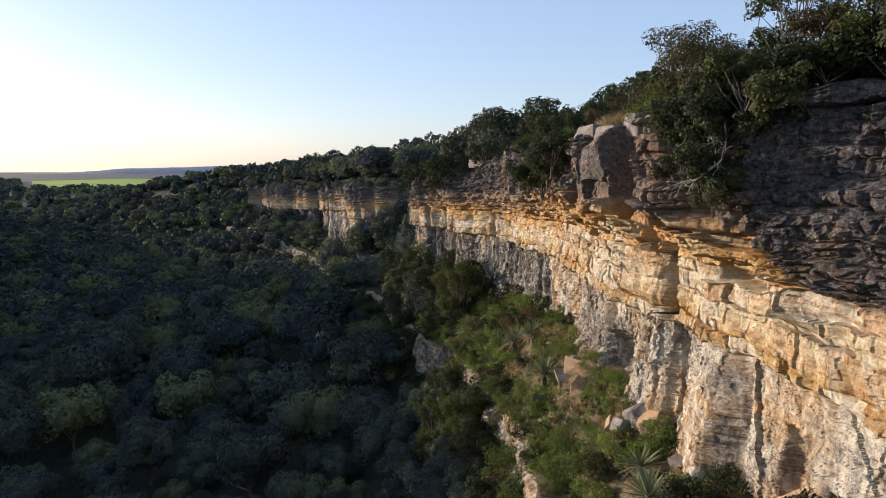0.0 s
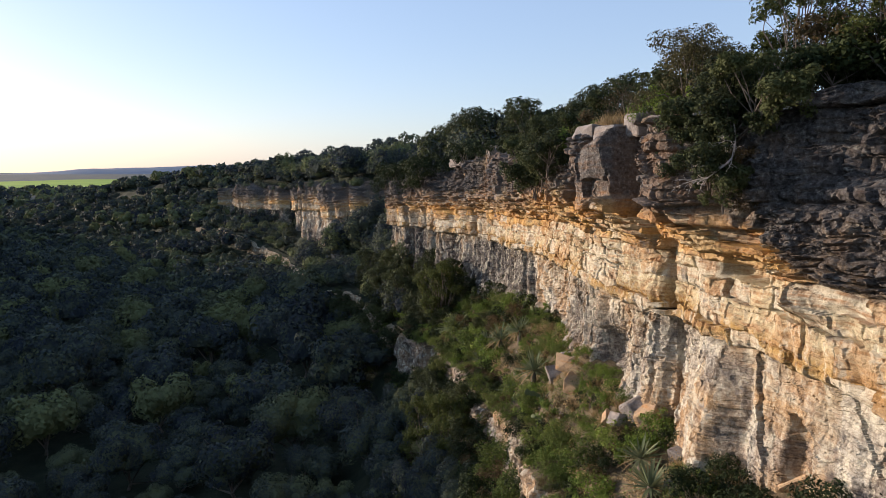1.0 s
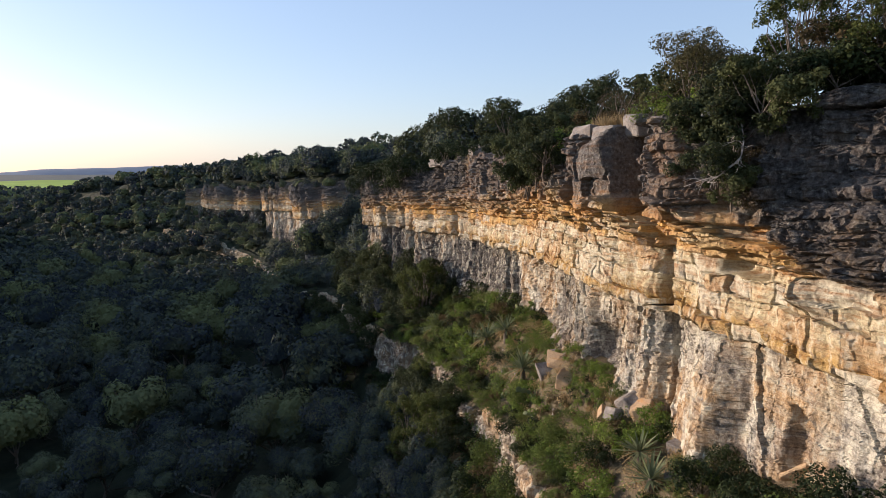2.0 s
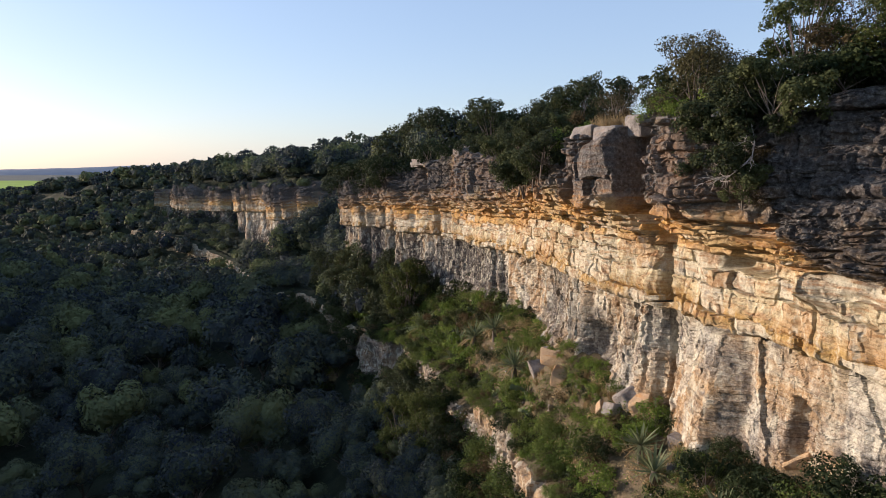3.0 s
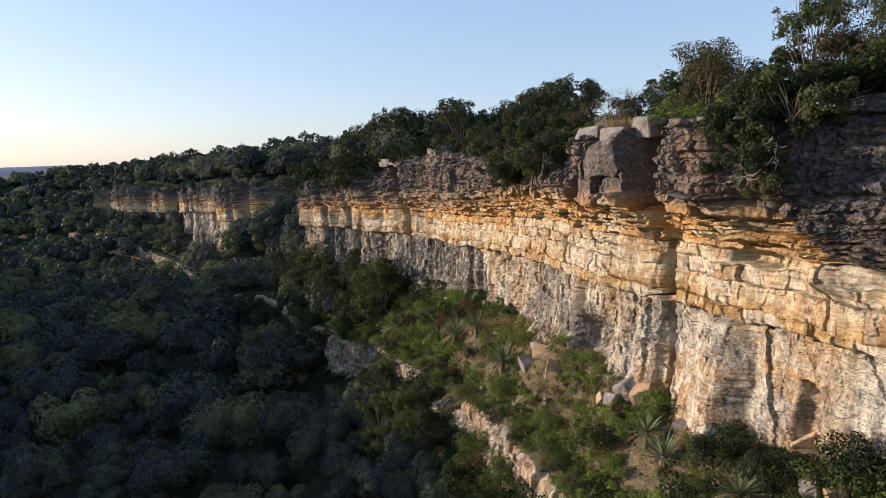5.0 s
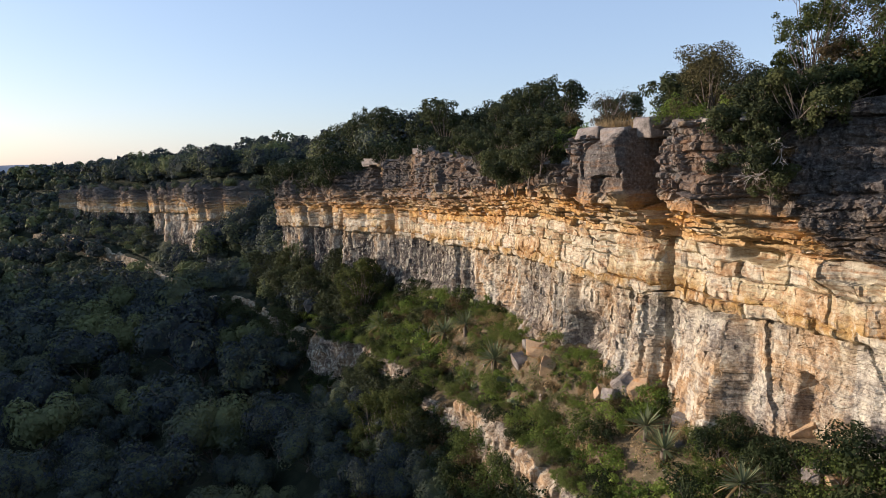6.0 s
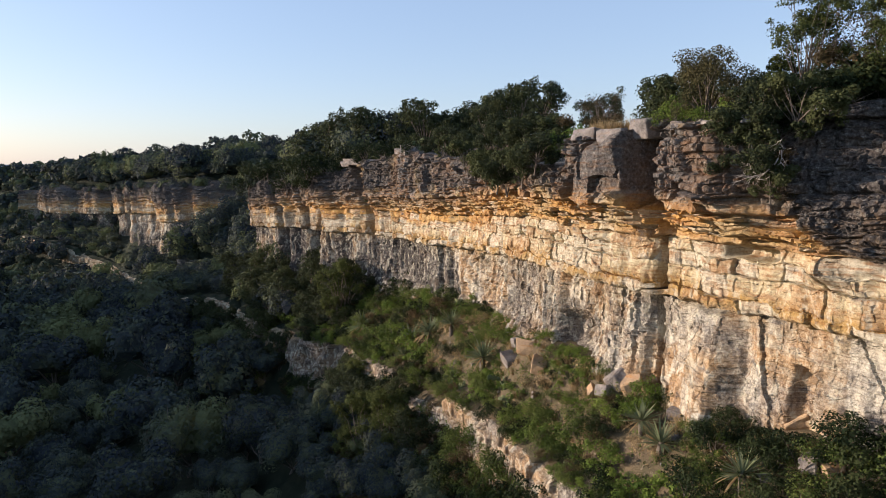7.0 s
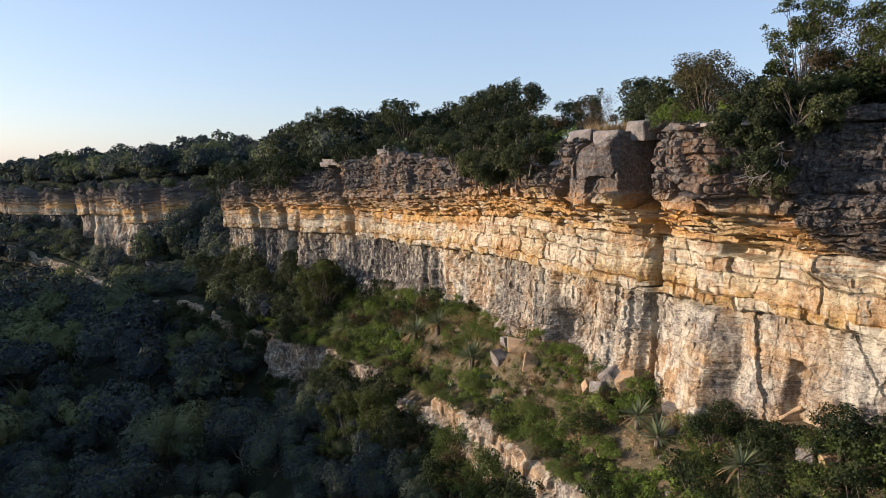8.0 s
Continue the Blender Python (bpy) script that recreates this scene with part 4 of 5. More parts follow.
def free_ground(x, y):
    """Everywhere in view but the rock faces and their feet."""
    yc = np.clip(y, -60, 209)
    wall = (x > X_CAP(yc) - 1.6) & (x < X_LOW(yc) + np.where(y > 76, 0.9, 2.2)) & (y < 200) & ~((y > 100) & (y < 130))
    step_ = (np.abs(x - X_LIP(yc) - 0.2) < 0.7) & (y < 203)
    return ~wall & ~step_ & (x < X_CAP(yc) + 24) & (np.abs(x + 4) < 0.80 * y + 8)


def sized(places, lo, hi):
    """Smaller trees on the ledge under the wall."""
    out = []
    for x, y, z, s in places:
        on_ledge = X_LIP(min(y, 209)) < x < X_LOW(min(y, 209)) + 1
        out.append((x, y, z, s * ((0.35 if x > X_LOW(min(y, 209)) - 3.0 else 0.7 if y < 135 else 0.56) if on_ledge else lo + (hi - lo) * ((x * 7.3 + y * 3.1) % 1))))
    return out


rim_trees = []
for y in np.arange(68, 206, 1.6):
    yy = y + rng.uniform(-0.8, 0.8)
    rim_trees.append((float(X_CAP(yy)) + rng.uniform(-0.1, 2.0), yy, float(Z_TOP(yy)) - 0.9, rng.uniform(0.28, 0.6)))
    x = float(X_CAP(yy)) + rng.uniform(2.0, 5.5)
    rim_trees.append((x, yy, float(ground_height(x, yy)), rng.uniform(0.6, 1.1)))
    x = float(X_CAP(yy)) + rng.uniform(5.0, 9.5)
    rim_trees.append((x, yy, float(ground_height(x, yy)), rng.uniform(0.8, 1.3)))
foot_trees = []
for y in list(np.arange(99, 131, 1.7)):
    yy = y + rng.uniform(-1, 1)
    for k in range(3):
        x = float(X_LOW(yy)) - rng.uniform(0.8, 13.0)
        foot_trees.append((x, yy, float(ground_height(x, yy)), rng.uniform(0.8, 1.4)))
woods("gully_wood", foot_trees, 1, 1300, 0.15, "trees filling the wooded gully in the cliff")
valley = lambda x, y: free_ground(x, y) & ((x < X_LIP(y) - 2.4) | (x > X_CAP(y)))
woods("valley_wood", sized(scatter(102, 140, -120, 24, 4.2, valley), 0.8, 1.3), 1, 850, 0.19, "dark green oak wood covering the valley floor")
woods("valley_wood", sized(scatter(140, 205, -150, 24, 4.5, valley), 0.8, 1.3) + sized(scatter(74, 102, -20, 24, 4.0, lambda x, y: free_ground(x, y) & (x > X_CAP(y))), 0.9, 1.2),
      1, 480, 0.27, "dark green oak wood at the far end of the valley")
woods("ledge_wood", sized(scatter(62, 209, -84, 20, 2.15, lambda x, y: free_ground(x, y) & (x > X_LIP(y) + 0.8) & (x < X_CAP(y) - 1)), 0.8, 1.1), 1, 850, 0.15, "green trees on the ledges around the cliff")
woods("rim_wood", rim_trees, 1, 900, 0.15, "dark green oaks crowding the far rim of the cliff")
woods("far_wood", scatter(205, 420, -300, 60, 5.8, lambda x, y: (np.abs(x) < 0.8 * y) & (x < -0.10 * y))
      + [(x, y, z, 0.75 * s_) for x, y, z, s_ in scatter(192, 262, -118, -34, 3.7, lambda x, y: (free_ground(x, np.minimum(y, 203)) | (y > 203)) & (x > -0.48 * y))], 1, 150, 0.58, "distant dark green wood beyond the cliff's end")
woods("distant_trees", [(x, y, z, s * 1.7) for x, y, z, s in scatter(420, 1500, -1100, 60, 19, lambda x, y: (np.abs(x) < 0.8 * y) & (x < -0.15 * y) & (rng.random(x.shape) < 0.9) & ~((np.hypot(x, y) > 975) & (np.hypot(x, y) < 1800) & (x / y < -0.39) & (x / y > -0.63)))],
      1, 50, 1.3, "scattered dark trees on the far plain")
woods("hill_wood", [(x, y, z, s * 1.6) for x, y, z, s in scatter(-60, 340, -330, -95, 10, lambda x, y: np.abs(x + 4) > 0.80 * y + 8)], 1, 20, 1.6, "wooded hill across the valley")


# ---- trees and shrubs near the cliff ----
def plant_kinds(name, seeds, mat, label, category, group, **kw):
    return [tree(name, sd, mat=mat, label=label, category=category, group=group, **kw) for sd in seeds]


class Bed:
    """Hands out plants of one kind: the first models themselves, then copies."""

    def __init__(self, models):
        self.models, self.used = models, 0

    def put(self, x, y, size, z=None, sink=0.06, turn=None):
        m = self.models[self.used % len(self.models)]
        turn = (self.used * 137.5) % 360 if turn is None else turn
        self.used += 1
        if self.used <= len(self.models):
            return stand(m, x, y, turn, size, sink, z)
        return again(m, x, y, turn, size, sink, z)


oaks = Bed(plant_kinds("oak_tree", (401, 402, 403), OAK_LEAF, "dark green live oak on the plateau above the cliff", "tree", "oaks on the plateau",
                       height=4.2, spread=2.1, clumps=20, count=6600, leaf=0.070, low=True, puff=0.28, twigs=3, shell=0.3))
mesquite = Bed(plant_kinds("green_shrub", (411, 412, 413), BRIGHT_LEAF, "bright green leafy shrub on the cliff bench", "shrub", "shrubs on the bench",
                           height=1.15, spread=0.85, clumps=11, count=1700, leaf=0.037, low=True, stems=3, twigs=1, shell=0.35))
scrub = Bed(plant_kinds("olive_shrub", (461, 462, 463), SCRUB_LEAF, "dull olive green fine-leaved shrub on the cliff bench", "shrub", "shrubs on the bench",
                        height=1.15, spread=0.9, clumps=12, count=1700, leaf=0.035, low=True, stems=3, twigs=1, shell=0.3))
dark_shrub = Bed(plant_kinds("dark_shrub", (421, 422, 423), HOLLY_LEAF, "dark green evergreen shrub growing among the rocks", "shrub", "evergreen shrubs",
                             height=1.5, spread=0.95, clumps=10, count=1500, leaf=0.045, low=True, stems=3, twigs=1))
rim_shrub = Bed(plant_kinds("rim_shrub", (471, 472, 473), OAK_LEAF, "dark green small-leaved bush hanging over the cliff's edge", "shrub", "bushes on the cliff edge",
                            height=1.5, spread=0.95, clumps=22, count=6500, leaf=0.034, low=True, stems=3, twigs=2, puff=0.26, shell=0.3))
brown_shrub = Bed(plant_kinds("brown_shrub", (431, 432), BROWN_LEAF, "half-dry brownish shrub with thin twigs", "shrub", "dry shrubs",
                              height=1.3, spread=0.8, clumps=8, count=1200, leaf=0.036, low=True, stems=3, twigs=1, shell=0.2))
tall = Bed(plant_kinds("slender_tree", (441, 442, 443), SLENDER_LEAF, "slender open-crowned tree with dark green leaves", "tree", "slender trees",
                       height=4.1, spread=1.25, clumps=44, count=16000, leaf=0.033, low=True, stems=4, puff=0.23, shell=0.15, twigs=3, girth=0.012))
sparse = Bed(plant_kinds("sparse_tree", (451,), BROWN_LEAF, "small thin-leaved tree with bare grey branches", "tree", "slender trees",
                         height=2.2, spread=1.1, clumps=12, count=2200, leaf=0.022, bare=0.3, stems=3, twigs=4, shell=0.1))

round_shrub = Bed(plant_kinds("round_shrub", (491, 492), OLIVE_LEAF, "large rounded olive-brown bush on the cliff top", "shrub", "bushes on the cliff edge",
                              height=2.5, spread=1.35, clumps=18, count=11000, leaf=0.03, low=True, stems=3, twigs=2, puff=0.34, shell=0.45))
round_shrub.put(6.6, 18.4, 1.0, 31.3)
round_shrub.put(8.3, 20.2, 1.05, 31.4)

# trees on the plateau's edge, from near to far
tall.put(8.3, 15.9, 1.05, 31.5)
sparse.put(9.9, 15.2, 1.3, 31.6)
tall.put(9.0, 13.6, 0.9, 31.5)
tall.put(10.9, 13.2, 1.05, 31.6)
sparse.put(9.2, 14.6, 1.25, 31.8)
sparse.put(7.2, 26.0, 1.0, 31.2)
for x, y, z, h in ((6.5, 20.2, 31.4, 1.4), (5.9, 15.9, 30.4, 1.1), (5.9, 15.3, 29.6, 1.0), (6.1, 14.9, 30.4, 1.1), (5.7, 16.4, 29.5, 0.75), (6.6, 14.5, 31.0, 1.1), (6.4, 15.6, 31.0, 1.2), (6.0, 14.8, 29.2, 0.75),
                   (8.7, 13.8, 31.9, 0.9), (9.2, 13.4, 32.0, 1.0), (9.0, 12.8, 32.1, 1.2), (8.8, 15.5, 31.7, 1.2), (9.8, 14.0, 31.9, 1.3), (10.6, 12.6, 32.1, 1.3), (7.3, 14.9, 31.5, 1.15), (7.8, 17.3, 31.5, 1.0), (8.4, 14.2, 31.7, 0.9), (9.4, 14.4, 31.8, 0.9), (4.9, 26.0, 30.0, 1.15), (5.0, 27.4, 29.4, 1.2), (5.1, 29.2, 29.0, 1.3), (5.3, 31.0, 29.0, 1.25),
                   (6.0, 28.4, 30.6, 1.4), (6.3, 31.0, 30.4, 1.4), (5.6, 33.2, 29.3, 1.25), (6.4, 34.0, 30.5, 1.4), (5.8, 36.4, 29.8, 1.25), (6.6, 38.5, 30.5, 1.3), (6.5, 27.4, 30.8, 1.1),
                   (6.2, 41.5, 30.6, 1.0), (6.2, 44.4, 30.9, 0.9)):
    rim_shrub.put(x - (0.75 if y > 25 else 0.0), y, h * (0.75 if y < 15.6 and x > 7.2 else 1.0), z - (0.3 if y < 14.7 and z > 31.4 else 0.0))
for y, drop, h in ((54.5, 0.3, 1.4), (57.4, 0.4, 1.5), (59.4, 0.3, 1.2), (66.2, 0.6, 1.7), (67.4, 1.6, 1.4), (68.4, 0.6, 1.8), (69.6, 1.8, 1.5), (70.6, 0.5, 1.9), (72.2, 1.2, 1.7), (73.0, 0.4, 1.9), (75.0, 1.0, 1.9),
                   (77.5, 0.6, 2.0), (79.0, 1.6, 1.8), (81.0, 0.5, 2.1), (84.5, 1.0, 2.0), (86.5, 0.4, 2.0), (90.0, 0.8, 2.2), (93.0, 0.6, 2.2), (95.5, 1.4, 2.2), (97.0, 0.6, 2.2), (47.6, 0.2, 0.8)):
    dark_shrub.put(float(X_CAP(y)) - 0.1 + 0.25 * (1 - drop), y, h, float(Z_TOP(y)) - drop)
for x, y, h in ((8.6, 12.9, 1.2), (9.6, 13.4, 1.3), (10.4, 13.9, 1.3), (8.0, 13.9, 1.0), (9.4, 12.3, 1.2), (10.6, 12.9, 1.4), (7.7, 14.4, 0.9)):
    dark_shrub.put(x, y, h, 31.6)
for x, y, z, h in ((7.6, 19.4, 31.4, 1.3), (8.8, 15.0, 31.7, 1.4), (6.45, 15.25, 29.2, 0.55), (6.75, 14.85, 28.9, 0.5), (6.6, 15.0, 29.8, 0.6), (6.3, 23.6, 31.2, 0.8), (6.9, 25.0, 31.1, 0.9), (5.6, 27.0, 30.8, 1.2)):
    brown_shrub.put(x, y, h, z)
for x, y, z, h in ((6.0, 17.4, 31.2, 0.75), (5.9, 19.0, 31.4, 0.7), (6.8, 19.9, 31.3, 1.0), (5.2, 25.4, 30.6, 1.0)):
    mesquite.put(x, y, h, z)
for x, y, h in ((13.0, 26.6, 0.75), (11.0, 27.2, 0.78), (9.4, 33.0, 0.68), (22.3, 40.8, 1.22), (20.6, 38.6, 0.9), (13.2, 48.6, 1.18), (10.9, 47.0, 0.8), (10.2, 52.5, 1.0), (13.0, 56.0, 1.1), (9.2, 59.0, 1.15), (7.0, 63.5, 1.25), (9.8, 66.0, 1.2),
                (6.2, 70.5, 1.4), (3.6, 73.5, 1.4), (8.8, 74.0, 1.2), (17.0, 51.0, 1.15), (15.5, 62.0, 1.2), (12.8, 70.5, 1.2), (7.8, 55.5, 0.85),
                (20.0, 46.0, 1.0), (6.5, 78, 1.45), (3.5, 82, 1.4), (1.0, 86, 1.0), (-0.5, 91, 1.1), (-2.0, 95, 1.0), (6.0, 88, 1.2), (4.0, 94, 1.2), (10, 82, 1.2), (19.0, 58.0, 1.2), (6.4, 66.4, 1.15), (1.8, 75.0, 0.9)):
    oaks.put(x, y, h * (1.08 if y < 58 else 1.2), None, 0.2)

# the bushy bench under the wall
beds = np.random.default_rng(77)
YUCCA_SPOTS = ((2.4, 54.4, 1.6), (4.6, 37.6, 0.9), (3.3, 49.6, 1.1), (6.6, 21.2, 0.85), (6.4, 19.7, 1.00), (6.4, 15.7, 0.95), (5.5, 35.1, 1.25), (4.1, 45.6, 1.30), (4.7, 43.1, 1.40), (5.7, 41.2, 1.10), (3.6, 45.6, 1.10))
PEAR_SPOTS = ((5.3, 32.0, 1.30), (5.1, 30.2, 0.90), (4.8, 26.3, 1.30), (4.9, 23.7, 1.00), (4.7, 36.2, 0.90))
BLOCK_SPOTS = ((7.0, 33.4, 0.70), (6.4, 31.1, 1.00), (6.2, 32.7, 0.90), (6.3, 29.4, 0.80), (7.4, 23.9, 1.00), (7.6, 23.3, 0.90), (6.7, 24.1, 0.60), (9.2, 16.4, 0.90), (7.9, 14.5, 0.70), (8.0, 13.9, 0.50), (7.7, 20.5, 0.60), (6.5, 24.6, 0.50))
clear = [(x - d, y - d, 0.5 + 0.5 * h) for x, y, h in YUCCA_SPOTS + PEAR_SPOTS for d in (0.0, 0.8)] + [(x, y, 0.35 + 0.45 * h) for x, y, h in BLOCK_SPOTS]
done = []
for x, y in beds.uniform((0, 12), (9, 60), (7500, 2)):
    lip, low = float(X_LIP(y)), float(X_LOW(y))
    if x < lip + 0.1 or x > low - 0.25:
        continue
    if any((x - a) ** 2 + (y - c) ** 2 < d * d for a, c, d in clear):
        continue
    size = 0.42 + 0.62 * beds.random() ** 1.4
    if y > 44:
        size *= 1.35
    elif x > low - 2.2:
        size *= 0.55
    if any((x - a) ** 2 + (y - c) ** 2 < (0.40 * (size + d)) ** 2 for a, c, d in done):
        continue
    done.append((x, y, size))
    kind = int(beds.choice(4, p=[0.36, 0.32, 0.20, 0.12]))
    (mesquite, scrub, dark_shrub, brown_shrub)[2 if y < 17.2 and x > 5.4 and kind < 2 else kind].put(x, y, size)
for x, y in beds.uniform((-8, 14), (4, 75), (620, 2)):
    out = float(X_LIP(y)) - x
    if 0.5 < out < 5 and not 55 < y < 67:
        (dark_shrub, brown_shrub, scrub, brown_shrub)[int(beds.integers(4))].put(x, y, 0.7 + 0.8 * beds.random())
for k, (x, y, h) in enumerate(((7.6, 14.6, 0.9), (8.0, 13.5, 1.0), (7.1, 15.3, 0.8), (8.3, 12.6, 1.1), (6.9, 13.7, 0.9), (7.3, 12.5, 1.0), (6.9, 17.4, 0.9), (6.2, 17.0, 0.9), (7.5, 16.4, 0.7), (6.3, 14.6, 0.8), (6.2, 12.6, 1.1), (8.6, 13.9, 0.9), (8.5, 12.6, 1.2), (8.2, 11.8, 1.3))):
    (dark_shrub, scrub, dark_shrub)[k % 3].put(x, y, h)
for x, y, h in ((6.5, 22.9, 0.9), (7.5, 22.0, 1.0), (6.9, 22.4, 0.8)):
    mesquite.put(x, y, h)
edge_plant = Bed(plant_kinds("low_shrub", (481, 482, 483), BRIGHT_LEAF, "low green plant clinging to the steep edge of the bench", "shrub", "plants on the steep edge",
                             height=0.6, spread=0.5, clumps=6, count=420, leaf=0.038, low=True, stems=2, twigs=0))
for k in range(290):
    y = 13 + (26 if k % 2 else 62) * beds.random()
    x = float(X_LIP(y)) + 0.05 + 1.4 * beds.random()
    (edge_plant, edge_plant, edge_plant, edge_plant, edge_plant, scrub)[int(beds.integers(6))].put(x, y, (0.5 + 0.8 * beds.random()) * (1.0 if y < 42 else 1.8))
for k in range(200):
    y = 14 + 52 * beds.random()
    x = float(X_LIP(y)) - 0.1 - 1.5 * beds.random()
    (dark_shrub, brown_shrub, scrub)[int(beds.integers(3))].put(x, y, 0.75 + 0.7 * beds.random())
def ground_cover(name, mat, count, seed, label):
    """Low herbs and seedlings between the bushes of the bench, too many to count."""
    r = np.random.default_rng(seed)
    y = 12 + 46 * r.random(count * 3) ** 1.2
    x = X_LIP(y) + 0.1 + (X_LOW(y) - X_LIP(y) - 0.4) * r.random(count * 3)
    ok = (vnoise(x / 1.6, y / 1.6, seed) + 0.5 * vnoise(x / 0.5, y / 0.5, seed + 1)) > -0.25
    x, y = x[ok][:count], y[ok][:count]
    size = (0.12 + 0.30 * r.random(len(x)) ** 2) * np.where(y > 36, 1.5, 1.0)
    z = ground_height(x, y) + np.where(x < X_LIP(y) + 1.2, 0.25, 0.0) + 0.3 * size
    v, q = leaves(r, np.stack([x, y, z], 1), size, len(x) * 70, 0.034, up=0.5, flat=0.9, shell=0.1)
    return tagged(new(name, np_mesh(name, v, q, mat)), label, "ground cover", kind="stuff")


ground_cover("ground_cover", SCRUB_LEAF, 900, 501, "low dull green herbs between the bushes of the bench")
ground_cover("ground_cover", BRIGHT_LEAF, 420, 502, "small bright green plants between the bushes of the bench")
ground_cover("dry_ground_cover", STRAW, 520, 503, "dry straw-coloured grass between the bushes of the bench")
# trees and bushes that break the line of the low ledge
for y in np.arange(38, 112, 1.5):
    if vnoise(np.array(y / 5.0), np.array(0.0), 141) < 0.4 and not 55 < y < 67:
        yy, out = y + beds.uniform(-0.6, 0.6), beds.uniform(0.5, 2.2)
        (oaks if beds.random() < 0.45 else dark_shrub).put(float(X_LIP(yy)) - out, yy, beds.uniform(0.6, 0.85) if oaks.used % 2 else beds.uniform(0.75, 1.1))
# plants rooted along the ledge's lip
for k in range(170):
    y = 14 + 50 * beds.random() ** 1.1
    x = float(X_LIP(y)) - 0.25 + 1.1 * beds.random()
    (mesquite, scrub, brown_shrub, scrub, dark_shrub)[int(beds.integers(5))].put(x, y, (0.32 + 0.5 * beds.random()) * (1.0 if y < 40 else 1.3), float(Z_LIP(y)) + 0.2 + 0.35 * (x - float(X_LIP(y)) + 0.25))
# dark trees at the wall's foot and on the slope
for x, y, h in ((3.6, 60.5, 0.9), (1.0, 62.0, 1.0), (2.8, 65.0, 1.1), (-1.0, 67.0, 1.05), (0.6, 70.0, 1.1), (-3.2, 72.5, 1.1), (1.4, 66.8, 1.1), (-1.6, 71.0, 1.1), (-4.0, 76.0, 1.2), (0.0, 64.4, 0.9), (2.4, 62.8, 0.9), (4.4, 48.5, 0.5), (2.6, 51.0, 0.5), (-2.4, 78.0, 1.1), (-4.5, 81.0, 1.2), (-1.8, 82.5, 1.0), (-5.4, 85.5, 1.1), (-3.6, 87.5, 1.1), (-6.6, 91.0, 1.2), (-5.0, 94.0, 1.0), (-7.2, 97.0, 1.2), (0.2, 74.6, 0.9)):
    oaks.put(x, y, h, None, 0.2)
for x, y, h in ((2.0, 35.6, 0.5), (1.7, 45.2, 0.75), (0.6, 48.4, 0.8), (-0.2, 51.5, 0.8), (0.9, 53.4, 0.7), (-3.4, 68.4, 0.9)):
    oaks.put(x, y, h, None, 0.2)
for x, y, h in ((-0.2, 43.0, 1.45), (1.3, 40.2, 1.3), (1.2, 50.2, 0.9), (1.6, 60.2, 1.7)):
    tall.put(x, y, h, None, 0.2)


# ---- yuccas, cactus, grass ----
def blade(v, q, base, out, length, width, droop):
    side = Vector((-out.y, out.x, 0))
    side = side.normalized() if side.length > 1e-3 else Vector((1, 0, 0))
    n = len(v)
    for f, w in ((0.0, 0.6), (0.35, 1.0), (0.7, 0.7), (1.0, 0.05)):
        p = base + out * (length * f) + Vector((0, 0, -droop * length * f * f))
        v += [p - side * width * w * 0.5, p + side * width * w * 0.5]
    for k in range(3):
        q.append((n + 2 * k, n + 2 * k + 1, n + 2 * k + 3, n + 2 * k + 2))


def blade_mesh(name, mat, width, droop):
    v, q = [], []
    blade(v, q, Vector((0, 0, 0)), Vector((1, 0, 0)), 1.0, width, droop)
    return np_mesh(name, v, q, mat)


LIVE_BLADES = [blade_mesh("blade", YUCCA_LEAF, 0.085, d) for d in (0.0, 0.07, 0.15)]
DEAD_BLADE = blade_mesh("dead_blade", STRAW, 0.075, 0.35)


def yucca(seed, radius, count, stem):
    r = random.Random(seed)
    ob = tagged(new("yucca"), "spiky yucca rosette with long narrow grey-green blades", "yucca", "yuccas")
    tv, tq = tube([(0, 0, -0.2), (0.02, 0, stem * 0.5), (0, 0.01, stem + 0.05)], [0.11, 0.10, 0.08], 8)
    child("stem", np_mesh("stem", tv, tq, BARK, True), ob)
    for k in range(count):
        up, a = r.uniform(-0.25, 1.0), r.uniform(0, 360)
        dead = up < -0.08
        long_ = radius * r.uniform(0.75, 1.1)
        lift = math.degrees(math.asin(min(1, max(-1, up * 0.97))))
        leaf_ = child("dead_blade", DEAD_BLADE, ob) if dead else child("blade", r.choice(LIVE_BLADES), ob)
        leaf_.matrix_basis = pose(0, 0, stem, 0, 0, a) @ pose(0.02, 0, 0, 0, -lift, 0) @ Matrix.Diagonal((long_, long_, long_, 1))
    return ob


yuccas = Bed([yucca(1, 0.8, 84, 0.6), yucca(2, 0.75, 70, 0.4), yucca(3, 0.7, 76, 0.5)])
for x, y, h, z in [(x, y, 1.3 * h, None) for x, y, h in YUCCA_SPOTS] + [(5.2, 26.3, 1.0, 30.15), (5.5, 29.4, 1.2, 30.1)]:
    yuccas.put(x, y, h, z)


